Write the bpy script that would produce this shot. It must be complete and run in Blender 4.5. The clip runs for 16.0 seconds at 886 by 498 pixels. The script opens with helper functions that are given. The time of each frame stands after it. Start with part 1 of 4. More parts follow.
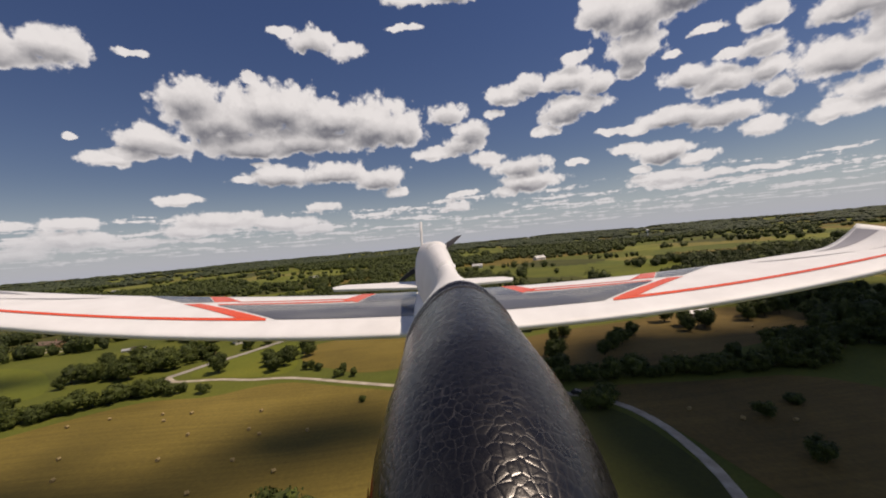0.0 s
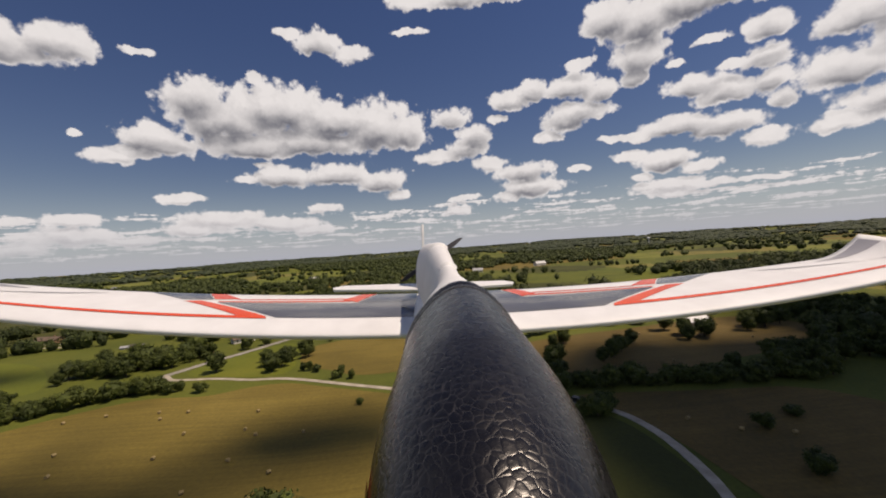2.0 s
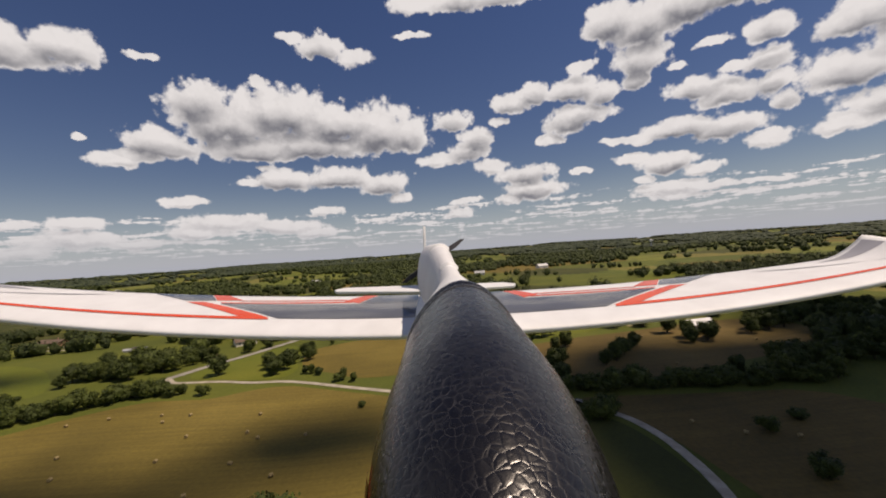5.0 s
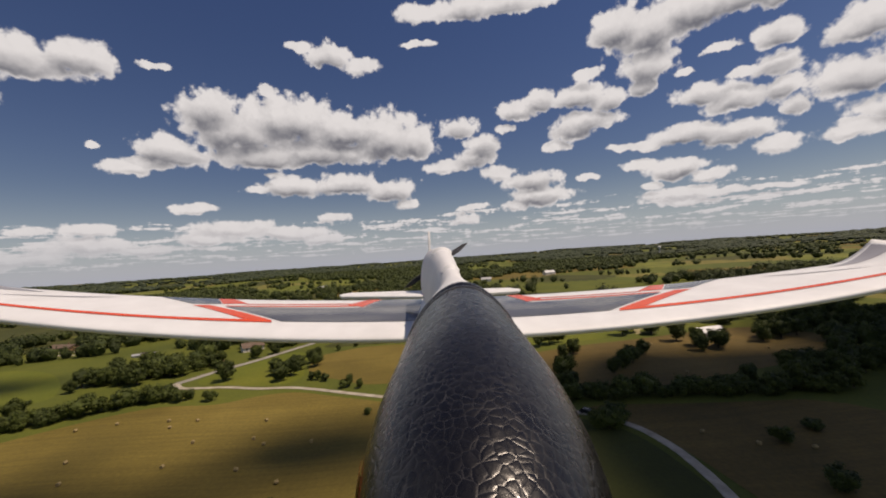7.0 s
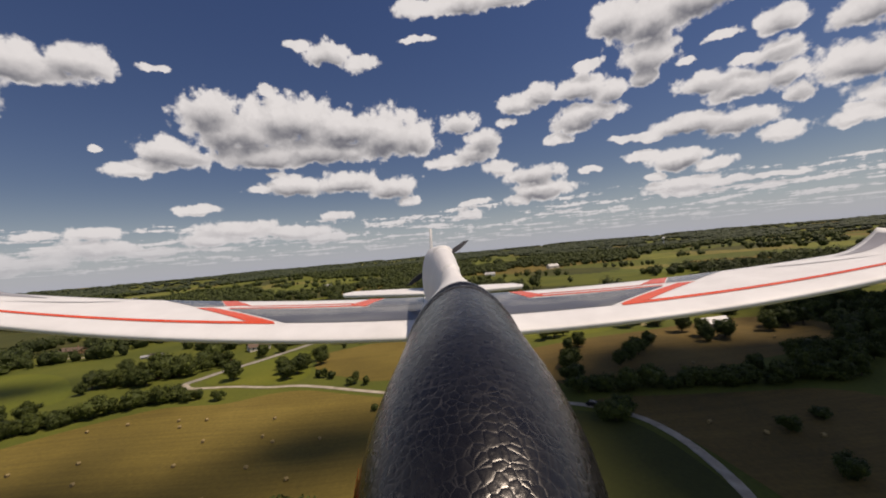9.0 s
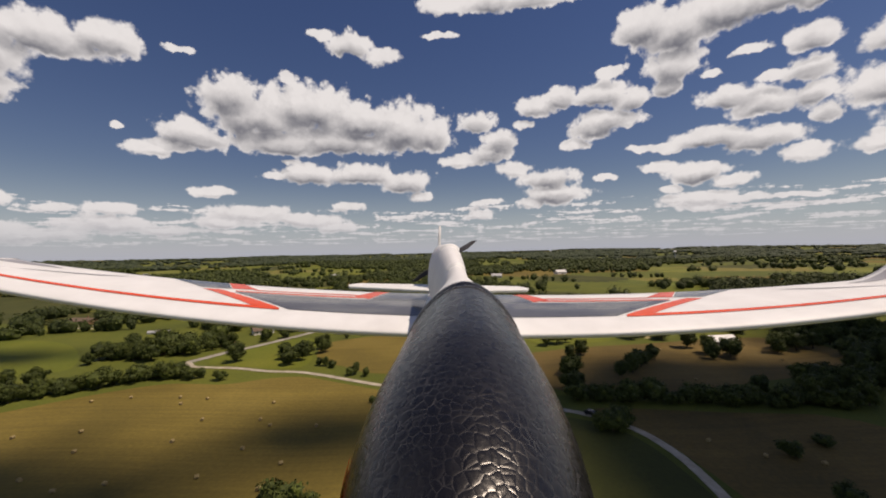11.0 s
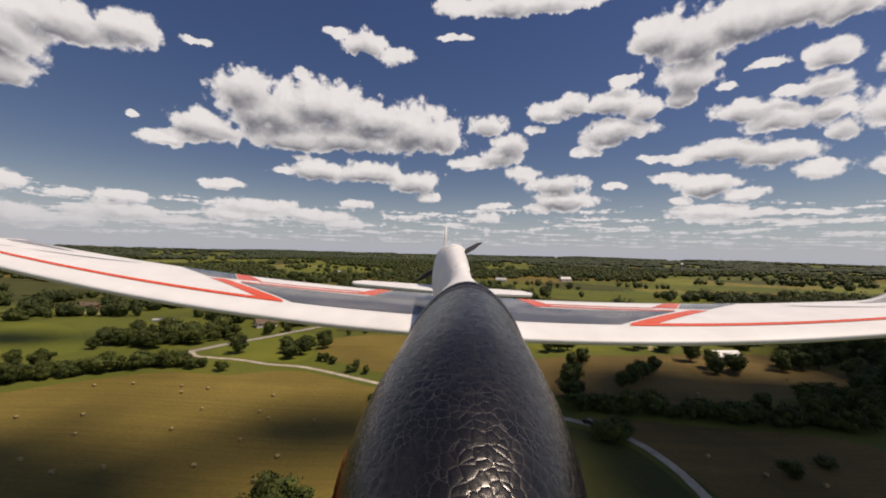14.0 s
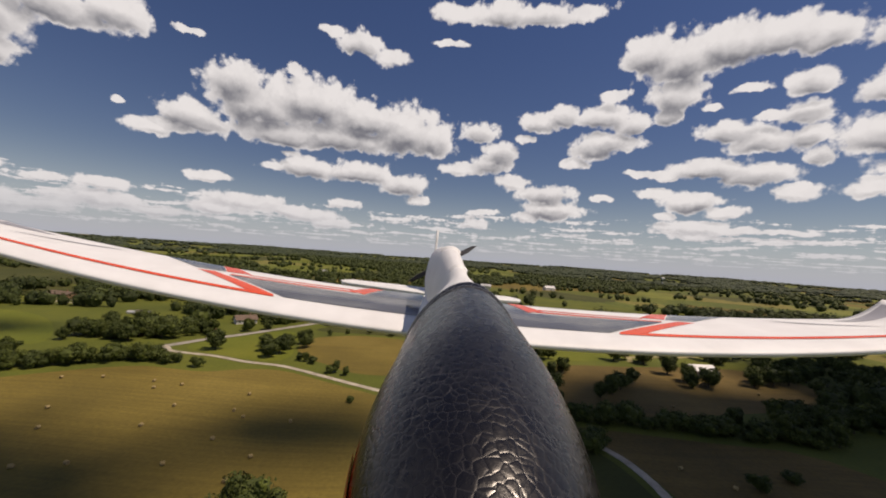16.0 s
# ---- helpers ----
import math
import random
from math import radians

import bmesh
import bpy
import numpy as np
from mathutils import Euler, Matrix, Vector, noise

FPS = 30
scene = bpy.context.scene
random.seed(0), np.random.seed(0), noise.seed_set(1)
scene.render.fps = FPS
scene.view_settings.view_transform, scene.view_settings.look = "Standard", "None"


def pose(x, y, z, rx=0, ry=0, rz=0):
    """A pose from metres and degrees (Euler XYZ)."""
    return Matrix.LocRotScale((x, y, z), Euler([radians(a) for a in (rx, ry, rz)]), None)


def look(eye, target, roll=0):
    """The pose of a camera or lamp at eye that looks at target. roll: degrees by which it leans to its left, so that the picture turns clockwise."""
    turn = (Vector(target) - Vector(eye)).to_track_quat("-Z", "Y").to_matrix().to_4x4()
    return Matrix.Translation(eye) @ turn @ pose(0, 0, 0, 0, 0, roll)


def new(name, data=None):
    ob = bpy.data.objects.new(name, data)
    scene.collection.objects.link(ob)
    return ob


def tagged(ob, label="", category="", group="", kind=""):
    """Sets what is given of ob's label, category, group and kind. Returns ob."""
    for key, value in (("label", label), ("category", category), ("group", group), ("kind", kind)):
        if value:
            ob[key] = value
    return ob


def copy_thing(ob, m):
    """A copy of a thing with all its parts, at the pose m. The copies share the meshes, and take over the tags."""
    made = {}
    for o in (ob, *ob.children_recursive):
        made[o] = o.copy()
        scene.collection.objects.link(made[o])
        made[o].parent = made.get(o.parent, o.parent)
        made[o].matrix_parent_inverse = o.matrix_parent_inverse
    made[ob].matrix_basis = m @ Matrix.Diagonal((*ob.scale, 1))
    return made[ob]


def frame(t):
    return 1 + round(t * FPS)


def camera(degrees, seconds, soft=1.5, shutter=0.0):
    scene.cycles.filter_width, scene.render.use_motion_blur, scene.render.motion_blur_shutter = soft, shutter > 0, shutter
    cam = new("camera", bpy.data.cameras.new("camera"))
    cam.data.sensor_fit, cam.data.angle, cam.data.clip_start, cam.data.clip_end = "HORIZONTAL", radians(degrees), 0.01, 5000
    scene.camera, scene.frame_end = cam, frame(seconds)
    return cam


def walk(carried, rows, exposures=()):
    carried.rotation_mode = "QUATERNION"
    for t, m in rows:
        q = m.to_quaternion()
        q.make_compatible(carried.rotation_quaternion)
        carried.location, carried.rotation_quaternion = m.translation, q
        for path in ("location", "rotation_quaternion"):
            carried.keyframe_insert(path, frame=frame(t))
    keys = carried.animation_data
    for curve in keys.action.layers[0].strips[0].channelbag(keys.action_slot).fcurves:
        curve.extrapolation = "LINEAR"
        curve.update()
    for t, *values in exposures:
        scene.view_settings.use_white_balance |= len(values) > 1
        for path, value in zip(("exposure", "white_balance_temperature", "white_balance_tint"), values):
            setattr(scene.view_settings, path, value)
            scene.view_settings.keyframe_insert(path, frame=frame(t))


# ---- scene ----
# ---------------------------------------------------------------- camera
cam = camera(98.0, 16.0, soft=1.9)

# the aircraft hangs at one place in the air; the camera sits just ahead of its nose and looks aft over it
EYE = Vector((0.0, 0.0, 50.0))
HOLD = Vector((0.0194, -0.080, -0.30))  # the place on the nose's axis round which the camera swings, in its own axes


def gaze(yaw, pitch, lean):
    """The way the camera looks: degrees to the right, up, and by which it leans to its left."""
    y, p = radians(yaw), radians(pitch)
    return look((0, 0, 0), (math.sin(y) * math.cos(p), math.cos(y) * math.cos(p), math.sin(p)), lean)


SHARE = 0.3
STILL = (2.5, 0.6, -1.0)  # the aircraft's own heading, pitch and lean


def swung(yaw, pitch, lean):
    """The pose for a flight attitude: the camera keeps a share of it and the aircraft the rest, as both cannot move."""
    yaw, pitch, lean = yaw - STILL[0], pitch - STILL[1], lean - STILL[2]
    turn = gaze(STILL[0] + 2.5 * math.tanh(SHARE * yaw / 2.5), STILL[1] + SHARE * pitch, STILL[2] + SHARE * lean)
    place = EYE + gaze(*STILL) @ HOLD - turn @ HOLD
    return Matrix.Translation(place) @ turn


# t, yaw, pitch, lean of the flight
FLIGHT = [(0, 36.1, -3.9, -15.0), (0.5, 32.0, -3.5, -13.8), (1, 26.8, -2.9, -9.5), (1.5, 25.9, -3.4, -14.6), (2, 21.1, -2.1, -11.1), (2.5, 19.6, -1.9, -10.5),
          (3, 16.5, -1.0, -5.4), (3.5, 16.5, -1.1, -3.6), (4, 15.2, -0.8, -4.1), (6.3, 15.1, 0.2, -20.1), (6.5, 12.3, 1.6, -18.8), (7, 7.3, 2.7, -11.1),
          (7.5, 4.9, 3.0, -2.5), (8, 6.1, 3.1, -1.8), (8.5, 5.8, 2.6, -6.4), (9, 5.2, 0.8, -15.2), (9.5, 0.9, 1.1, -8.9), (12, 1.1, -0.7, -0.3),
          (12.5, 0.0, -0.3, 0.6), (13, -1.1, 0.3, 3.9), (13.5, -0.6, 1.1, 7.5), (14, -2.2, 0.7, 7.0), (14.5, 3.3, 0.8, 3.0), (15, 1.6, 0.5, -0.6),
          (15.5, 6.2, 2.8, 6.7), (16, 4.8, 3.0, 15.8)]
walk(cam, [(t, swung(*a)) for t, *a in FLIGHT], exposures=[(0.0, -0.1, 8200, 20), (4.2, -0.08, 8200, 20), (6.5, -0.18, 8200, 20), (9.5, -0.16, 8200, 20), (12.0, -0.06, 8200, 20), (16.0, -0.08, 8200, 20)])

# ---------------------------------------------------------------- light
SUN = Vector((0.41, -0.08, 0.90)).normalized()
world = bpy.data.worlds.new("sky")
scene.world = world
world.use_nodes = True
sky = world.node_tree.nodes.new("ShaderNodeTexSky")
sky.sky_type, sky.sun_disc = "NISHITA", False
sky.sun_elevation, sky.sun_rotation = math.asin(SUN.z), math.atan2(SUN.x, SUN.y)
sky.altitude, sky.air_density, sky.dust_density, sky.ozone_density = 300, 1.2, 0.15, 4.0
backing = world.node_tree.nodes["Background"]
backing.inputs[1].default_value = 0.062
nodes, links = world.node_tree.nodes, world.node_tree.links
way = nodes.new("ShaderNodeSeparateXYZ")
links.new(nodes.new("ShaderNodeTexCoord").outputs["Generated"], way.inputs[0])
fall = nodes.new("ShaderNodeMapRange")
fall.interpolation_type = "SMOOTHERSTEP"
for k, v in (("From Min", 0.22), ("From Max", -0.12), ("To Min", 0.0), ("To Max", 0.95)):
    fall.inputs[k].default_value = v
links.new(way.outputs["Z"], fall.inputs["Value"])
deep = nodes.new("ShaderNodeHueSaturation")
deep.inputs["Saturation"].default_value = 1.22
deep.inputs["Hue"].default_value = 0.515
links.new(sky.outputs[0], deep.inputs["Color"])
haze = nodes.new("ShaderNodeMix")
haze.data_type = "RGBA"
haze.inputs[7].default_value = (5.5, 7.7, 11.8, 1.0)  # pale summer haze low in the sky
links.new(fall.outputs[0], haze.inputs[0])
links.new(deep.outputs[0], haze.inputs[6])


class Sky:
    """Small node helpers for the sky."""

    @staticmethod
    def put(v, socket):
        if isinstance(v, bpy.types.NodeSocket):
            links.new(v, socket)
        else:
            socket.default_value = v

    @classmethod
    def op(cls, kind, a, b=0.0, c=None):
        n = nodes.new("ShaderNodeMath")
        n.operation = kind
        cls.put(a, n.inputs[0]), cls.put(b, n.inputs[1])
        if c is not None:
            cls.put(c, n.inputs[2])
        return n.outputs[0]

    @classmethod
    def vec(cls, kind, a, b=(0, 0, 0), c=(0, 0, 0), out=0):
        n = nodes.new("ShaderNodeVectorMath")
        n.operation = kind
        for v, socket in ((a, n.inputs[0]), (b, n.inputs[1]), (c, n.inputs[2])):
            cls.put(v, socket)
        return n.outputs[out]

    @classmethod
    def span(cls, v, a, b, lo=0.0, hi=1.0, smooth=True):
        n = nodes.new("ShaderNodeMapRange")
        n.interpolation_type = "SMOOTHSTEP" if smooth else "LINEAR"
        for k, x in (("Value", v), ("From Min", a), ("From Max", b), ("To Min", lo), ("To Max", hi)):
            cls.put(x, n.inputs[k])
        return n.outputs[0]

    @classmethod
    def grain(cls, at, scale, detail, rough, colour=False):
        n = nodes.new("ShaderNodeTexNoise")
        for k, x in (("Vector", at), ("Scale", scale), ("Detail", detail), ("Roughness", rough)):
            cls.put(x, n.inputs[k])
        return n.outputs["Color" if colour else "Fac"]

    @classmethod
    def mix(cls, fac, a, b):
        n = nodes.new("ShaderNodeMix")
        n.data_type = "RGBA"
        for v, socket in ((fac, n.inputs[0]), (a, n.inputs[6]), (b, n.inputs[7])):
            cls.put(v, socket)
        return n.outputs[2]


LOBES = []


def cumulus(*lobes):
    """A fair-weather cloud: lobes of azimuth, elevation, half width and half height in degrees."""
    LOBES.extend(lobes)


cumulus((-26.5, 20.1, 4.2, 2.8), (-31.5, 15.1, 3.7, 1.9), (-23.5, 17.8, 6.4, 3.6), (-16.7, 19.3, 7.0, 3.6), (-9.4, 18.2, 7.4, 3.1), (-3.4, 17.2, 5.9, 4.2), (-35.0, 12.8, 2.6, 0.9), (-20.3, 14.8, 7.5, 2.1), (1.0, 16.5, 3.2, 2.8), (-12.5, 15.6, 8.8, 2.3))
cumulus((-19.4, 23.4, 1.2, 0.9))
cumulus((-16.9, 11.0, 4.8, 1.7), (-9.7, 11.2, 5.9, 1.9), (-3.3, 10.1, 3.8, 2.0), (-21.1, 10.8, 2.4, 0.6), (-1.1, 8.2, 1.8, 1.0))
cumulus((-11.0, 27.7, 3.4, 1.7), (-6.3, 26.8, 2.8, 1.2), (-15.1, 28.7, 1.7, 0.7))
cumulus((9.5, 32.6, 5.0, 1.8), (15.4, 32.4, 5.8, 1.6), (2.0, 32.7, 3.7, 1.2), (20.6, 32.4, 4.7, 1.0))
cumulus((2.3, 29.4, 2.7, 0.4), (26.2, 22.7, 2.5, 0.8), (-32.1, 24.3, 1.9, 0.4), (-19.4, 12.6, 1.1, 0.4), (-37.9, 14.8, 0.8, 0.3))
cumulus((-48.9, 19.8, 4.4, 3.7), (-47.5, 16.4, 1.9, 1.7), (-43.9, 22.1, 5.2, 2.2), (-38.8, 23.3, 3.7, 2.1), (-53.3, 16.8, 4.1, 4.2))
cumulus((-49.7, 6.9, 2.0, 1.1), (-47.6, 6.2, 1.6, 1.0), (-48.0, 2.9, 5.1, 1.0), (-44.6, 2.6, 4.4, 0.8), (-38.5, 5.6, 2.5, 0.8), (-38.3, 3.8, 4.0, 1.1), (-33.2, 3.4, 3.7, 0.8), (-49.9, 3.4, 1.8, 0.7), (-43.2, 5.5, 1.6, 0.5))
cumulus((-24.1, 5.6, 5.5, 1.2), (-17.3, 4.8, 5.6, 1.0), (-28.7, 8.3, 3.2, 0.7), (-11.6, 6.9, 2.4, 0.7), (-27.5, 4.3, 3.8, 0.9), (-13.3, 3.8, 3.2, 0.7))
cumulus((7.4, 18.3, 3.0, 1.7), (11.0, 15.7, 2.7, 1.8), (5.9, 13.4, 4.3, 1.0), (9.5, 14.1, 3.4, 1.4))
cumulus((16.1, 19.5, 3.2, 1.6), (19.7, 20.4, 2.6, 1.7), (24.7, 20.1, 3.8, 2.0), (28.4, 18.9, 2.7, 1.6), (23.7, 16.3, 3.2, 2.0), (21.0, 14.4, 2.0, 0.9), (14.3, 17.6, 1.7, 0.6))
cumulus((13.1, 11.7, 2.5, 1.2), (17.5, 9.9, 4.2, 1.4), (18.4, 7.8, 4.6, 1.4), (15.4, 7.0, 2.5, 0.8), (25.0, 9.6, 1.9, 0.4), (8.6, 7.0, 2.6, 0.5), (7.5, 5.3, 2.5, 0.7))
cumulus((30.1, 26.7, 3.8, 2.8), (34.2, 25.6, 5.3, 3.3), (39.1, 26.2, 5.7, 2.9), (43.8, 25.9, 4.9, 2.2), (33.4, 21.7, 3.2, 2.6), (33.0, 19.8, 1.8, 1.4), (47.4, 25.1, 3.0, 2.1))
cumulus((46.3, 21.0, 2.4, 1.7), (46.0, 18.3, 2.4, 1.3), (41.5, 21.5, 2.1, 0.6), (43.2, 18.3, 2.1, 0.6), (37.7, 20.2, 1.1, 0.5))
cumulus((39.0, 16.9, 3.7, 1.6), (42.4, 15.6, 3.6, 1.7), (46.1, 15.7, 2.1, 1.3), (37.3, 12.8, 4.9, 1.6), (41.7, 12.0, 4.3, 1.4), (32.8, 12.5, 2.8, 0.7), (29.7, 12.9, 2.6, 0.5), (46.0, 9.9, 2.5, 1.0), (47.5, 13.6, 1.3, 1.5))
cumulus((35.7, 9.0, 3.3, 1.3), (38.9, 7.8, 2.6, 0.8), (31.7, 10.2, 2.0, 0.7), (35.8, 6.0, 4.6, 0.9), (32.4, 7.3, 1.6, 0.6), (40.2, 5.6, 3.1, 0.5), (36.5, 4.9, 2.9, 0.6), (44.6, 5.4, 3.1, 0.4))
cumulus((52.0, 14.8, 4.5, 2.4), (56.5, 11.6, 5.5, 1.7), (53.5, 19.2, 4.0, 2.0), (59.0, 17.5, 6.0, 2.8), (55.0, 24.5, 5.5, 2.4), (52.0, 10.0, 4.0, 1.0))
cumulus((25.2, 16.8, 5.0, 1.6), (-29.6, 14.5, 3.5, 1.3), (-33.2, 13.5, 2.8, 1.0), (-49.0, 16.6, 3.0, 2.2))

DEGREE = math.degrees(1.0)
azimuth = Sky.op("MULTIPLY", Sky.op("ARCTAN2", way.outputs["X"], way.outputs["Y"]), DEGREE)
rise = Sky.op("MULTIPLY", Sky.op("ARCSINE", way.outputs["Z"]), DEGREE)


def vapour(east, up, under_too=False):
    """How thick the cloud is in a direction, given in degrees: torn, and smoothed over, and how far below the clouds' middles."""
    here = nodes.new("ShaderNodeCombineXYZ")
    Sky.put(east, here.inputs[0]), Sky.put(up, here.inputs[1])
    here = here.outputs[0]
    bent = Sky.vec("MULTIPLY_ADD", Sky.vec("SUBTRACT", Sky.grain(here, 0.33, 4.0, 0.6, True), (0.5, 0.5, 0.5)), (2.8, 1.7, 0.0), here)
    near = None
    for az, el, wide, tall in LOBES:
        wide, tall = wide * 1.12, tall * 1.12
        at = Sky.vec("MULTIPLY_ADD", bent, (1 / wide, 1 / tall, 0), (-az / wide, -el / tall, 0))
        if tall > 1.6:  # larger clouds have a flatter base
            at = Sky.vec("MAXIMUM", at, Sky.vec("MULTIPLY", at, (-1.0, -1.5, 0.0)))
        r = Sky.vec("LENGTH", at, out=1)
        near = r if near is None else Sky.op("SMOOTH_MIN", near, r, 0.14)
    body = Sky.op("SUBTRACT", 1.0, near)
    under = None  # the shaded undersides of the larger clouds
    for az, el, wide, tall in LOBES:
        if tall > 1.2 and under_too:
            wide, tall, el = wide * 0.95, tall * 0.75, el - 0.45 * tall
            r = Sky.vec("LENGTH", Sky.vec("MULTIPLY_ADD", bent, (1 / wide, 1 / tall, 0), (-az / wide, -el / tall, 0)), out=1)
            under = r if under is None else Sky.op("SMOOTH_MIN", under, r, 0.3)
    # the small clouds of the distance, and those all round the sky
    ring = Sky.op("DIVIDE", 1.0, Sky.op("TANGENT", Sky.op("DIVIDE", Sky.op("MAXIMUM", Sky.op("ADD", up, 2.0), 0.5), DEGREE)))
    flat = nodes.new("ShaderNodeCombineXYZ")
    turn = Sky.op("DIVIDE", east, DEGREE)
    Sky.put(Sky.op("MULTIPLY", Sky.op("SINE", turn), ring), flat.inputs[0]), Sky.put(Sky.op("MULTIPLY", Sky.op("COSINE", turn), ring), flat.inputs[1])
    spread = Sky.op("ADD", Sky.grain(flat.outputs[0], 0.85, 9.0, 0.62), Sky.op("MULTIPLY", Sky.op("SUBTRACT", Sky.grain(here, 1.1, 5.0, 0.6), 0.5), 0.35))
    low = Sky.op("MULTIPLY", Sky.span(up, 0.4, 1.5), Sky.span(up, 9.5, 6.0))
    aside = Sky.op("MAXIMUM", Sky.span(Sky.op("ABSOLUTE", east), 57.0, 63.0), Sky.span(up, 37.0, 44.0))
    few = Sky.op("MULTIPLY", Sky.op("SUBTRACT", spread, Sky.span(up, 20.0, 45.0, 0.51, 0.55)), 4.2)
    some = Sky.op("SUBTRACT", few, Sky.op("MULTIPLY", Sky.op("SUBTRACT", 1.0, Sky.op("MAXIMUM", low, aside)), 3.0))
    both = []
    heaps = nodes.new("ShaderNodeTexVoronoi")
    heaps.feature = "SMOOTH_F1"
    heaps.normalize = True
    for k, v in (("Vector", here), ("Scale", 0.5), ("Detail", 2.0), ("Roughness", 0.5), ("Lacunarity", 2.3), ("Smoothness", 0.3)):
        Sky.put(v, heaps.inputs[k])
    lumps = Sky.op("MULTIPLY", Sky.op("SUBTRACT", 0.31, heaps.outputs["Distance"]), 1.3)
    for detail, rough, depth, heaped in ((11.0, 0.56, 1.0, 1.0), (3.0, 0.5, 0.9, 0.25)):
        torn = Sky.op("MULTIPLY", Sky.op("SUBTRACT", Sky.grain(here, 0.45, detail, rough), 0.5), depth)
        both.append(Sky.op("MAXIMUM", Sky.op("ADD", Sky.op("MULTIPLY_ADD", lumps, heaped, body), torn), some))
    return both, under


(torn_here, here), under = vapour(azimuth, rise, True)
(_, above), _ = vapour(Sky.op("ADD", azimuth, 0.7), Sky.op("ADD", rise, Sky.span(rise, 2.0, 14.0, 0.5, 1.5, False)))
cover = Sky.op("MULTIPLY", Sky.span(torn_here, 0.01, 0.31), Sky.span(rise, 0.0, 5.0, 0.45, 0.98))
shade = Sky.op("SUBTRACT", above, here)
dim = Sky.op("MULTIPLY", Sky.span(shade, -0.3, 0.4, 0.0, 0.4, False), Sky.span(here, 0.0, 0.5))
dim = Sky.op("ADD", dim, Sky.op("MULTIPLY", Sky.span(under, 1.1, 0.25, 0.0, 0.46), Sky.span(here, 0.0, 0.45)))
sunlit = Sky.op("ADD", Sky.op("SUBTRACT", 0.98, dim), Sky.op("MULTIPLY", Sky.op("SUBTRACT", torn_here, here), 0.42))
puff = Sky.mix(Sky.span(sunlit, 0.0, 1.0, 0.0, 1.0, False), (1.6, 2.0, 2.9, 1.0), (11.8, 13.4, 15.2, 1.0))
puff = Sky.mix(Sky.span(rise, 9.0, 0.0, 0.0, 0.5), puff, (7.0, 8.3, 10.6, 1.0))
links.new(Sky.mix(cover, haze.outputs[2], puff), backing.inputs[0])
sun = new("sun", bpy.data.lights.new("sun", "SUN"))
sun.data.energy, sun.data.angle, sun.data.color = 4.4, radians(0.5), (1.0, 0.95, 0.87)
sun.matrix_world = look((0, 0, 0), -SUN)


# ---------------------------------------------------------------- materials
class Mat:
    """A small node builder for one procedural material."""

    def __init__(self, name, rough=0.8, coords="Object"):
        self.m = bpy.data.materials.new(name)
        self.m.use_nodes = True
        self.t = self.m.node_tree
        self.b = self.t.nodes["Principled BSDF"]
        self.b.inputs["Roughness"].default_value = rough
        self.b.inputs["Specular IOR Level"].default_value = 0.3
        self.co = self.t.nodes.new("ShaderNodeTexCoord").outputs[coords]

    def node(self, kind, **inputs):
        n = self.t.nodes.new(kind)
        for k, v in inputs.items():
            self.put(v, n.inputs[k.replace("_", " ")])
        return n

    def put(self, v, socket):
        if isinstance(v, bpy.types.NodeSocket):
            self.t.links.new(v, socket)
        else:
            socket.default_value = v

    def noise(self, scale, detail=4.0, co=None, rough=0.55):
        return self.node("ShaderNodeTexNoise", Vector=co or self.co, Scale=scale, Detail=detail, Roughness=rough).outputs["Fac"]

    def ramp(self, fac, *stops):
        n = self.node("ShaderNodeValToRGB", Fac=fac)
        while len(n.color_ramp.elements) < len(stops):
            n.color_ramp.elements.new(0.5)
        for e, (p, c) in zip(n.color_ramp.elements, stops):
            e.position, e.color = p, (*c, 1.0)
        return n.outputs["Color"]

    def mix(self, fac, a, b, blend="MIX"):
        n = self.t.nodes.new("ShaderNodeMix")
        n.data_type, n.blend_type = "RGBA", blend
        for v, s in ((fac, n.inputs[0]), (a, n.inputs[6]), (b, n.inputs[7])):
            self.put((*v, 1.0) if isinstance(v, tuple) and len(v) == 3 else v, s)
        return n.outputs[2]

    def math(self, op, a, b=0.0):
        n = self.t.nodes.new("ShaderNodeMath")
        n.operation = op
        self.put(a, n.inputs[0]), self.put(b, n.inputs[1])
        return n.outputs[0]

    def stretch(self, *scale, turn=0.0):
        n = self.node("ShaderNodeMapping", Vector=self.co)
        n.inputs["Scale"].default_value, n.inputs["Rotation"].default_value = scale, (0, 0, turn)
        return n.outputs[0]

    def bump(self, height, strength=0.3, distance=0.01):
        self.put(self.node("ShaderNodeBump", Height=height, Strength=strength, Distance=distance).outputs[0], self.b.inputs["Normal"])

    def colour(self, c):
        self.put((*c, 1.0) if isinstance(c, tuple) else c, self.b.inputs["Base Color"])
        return self.m


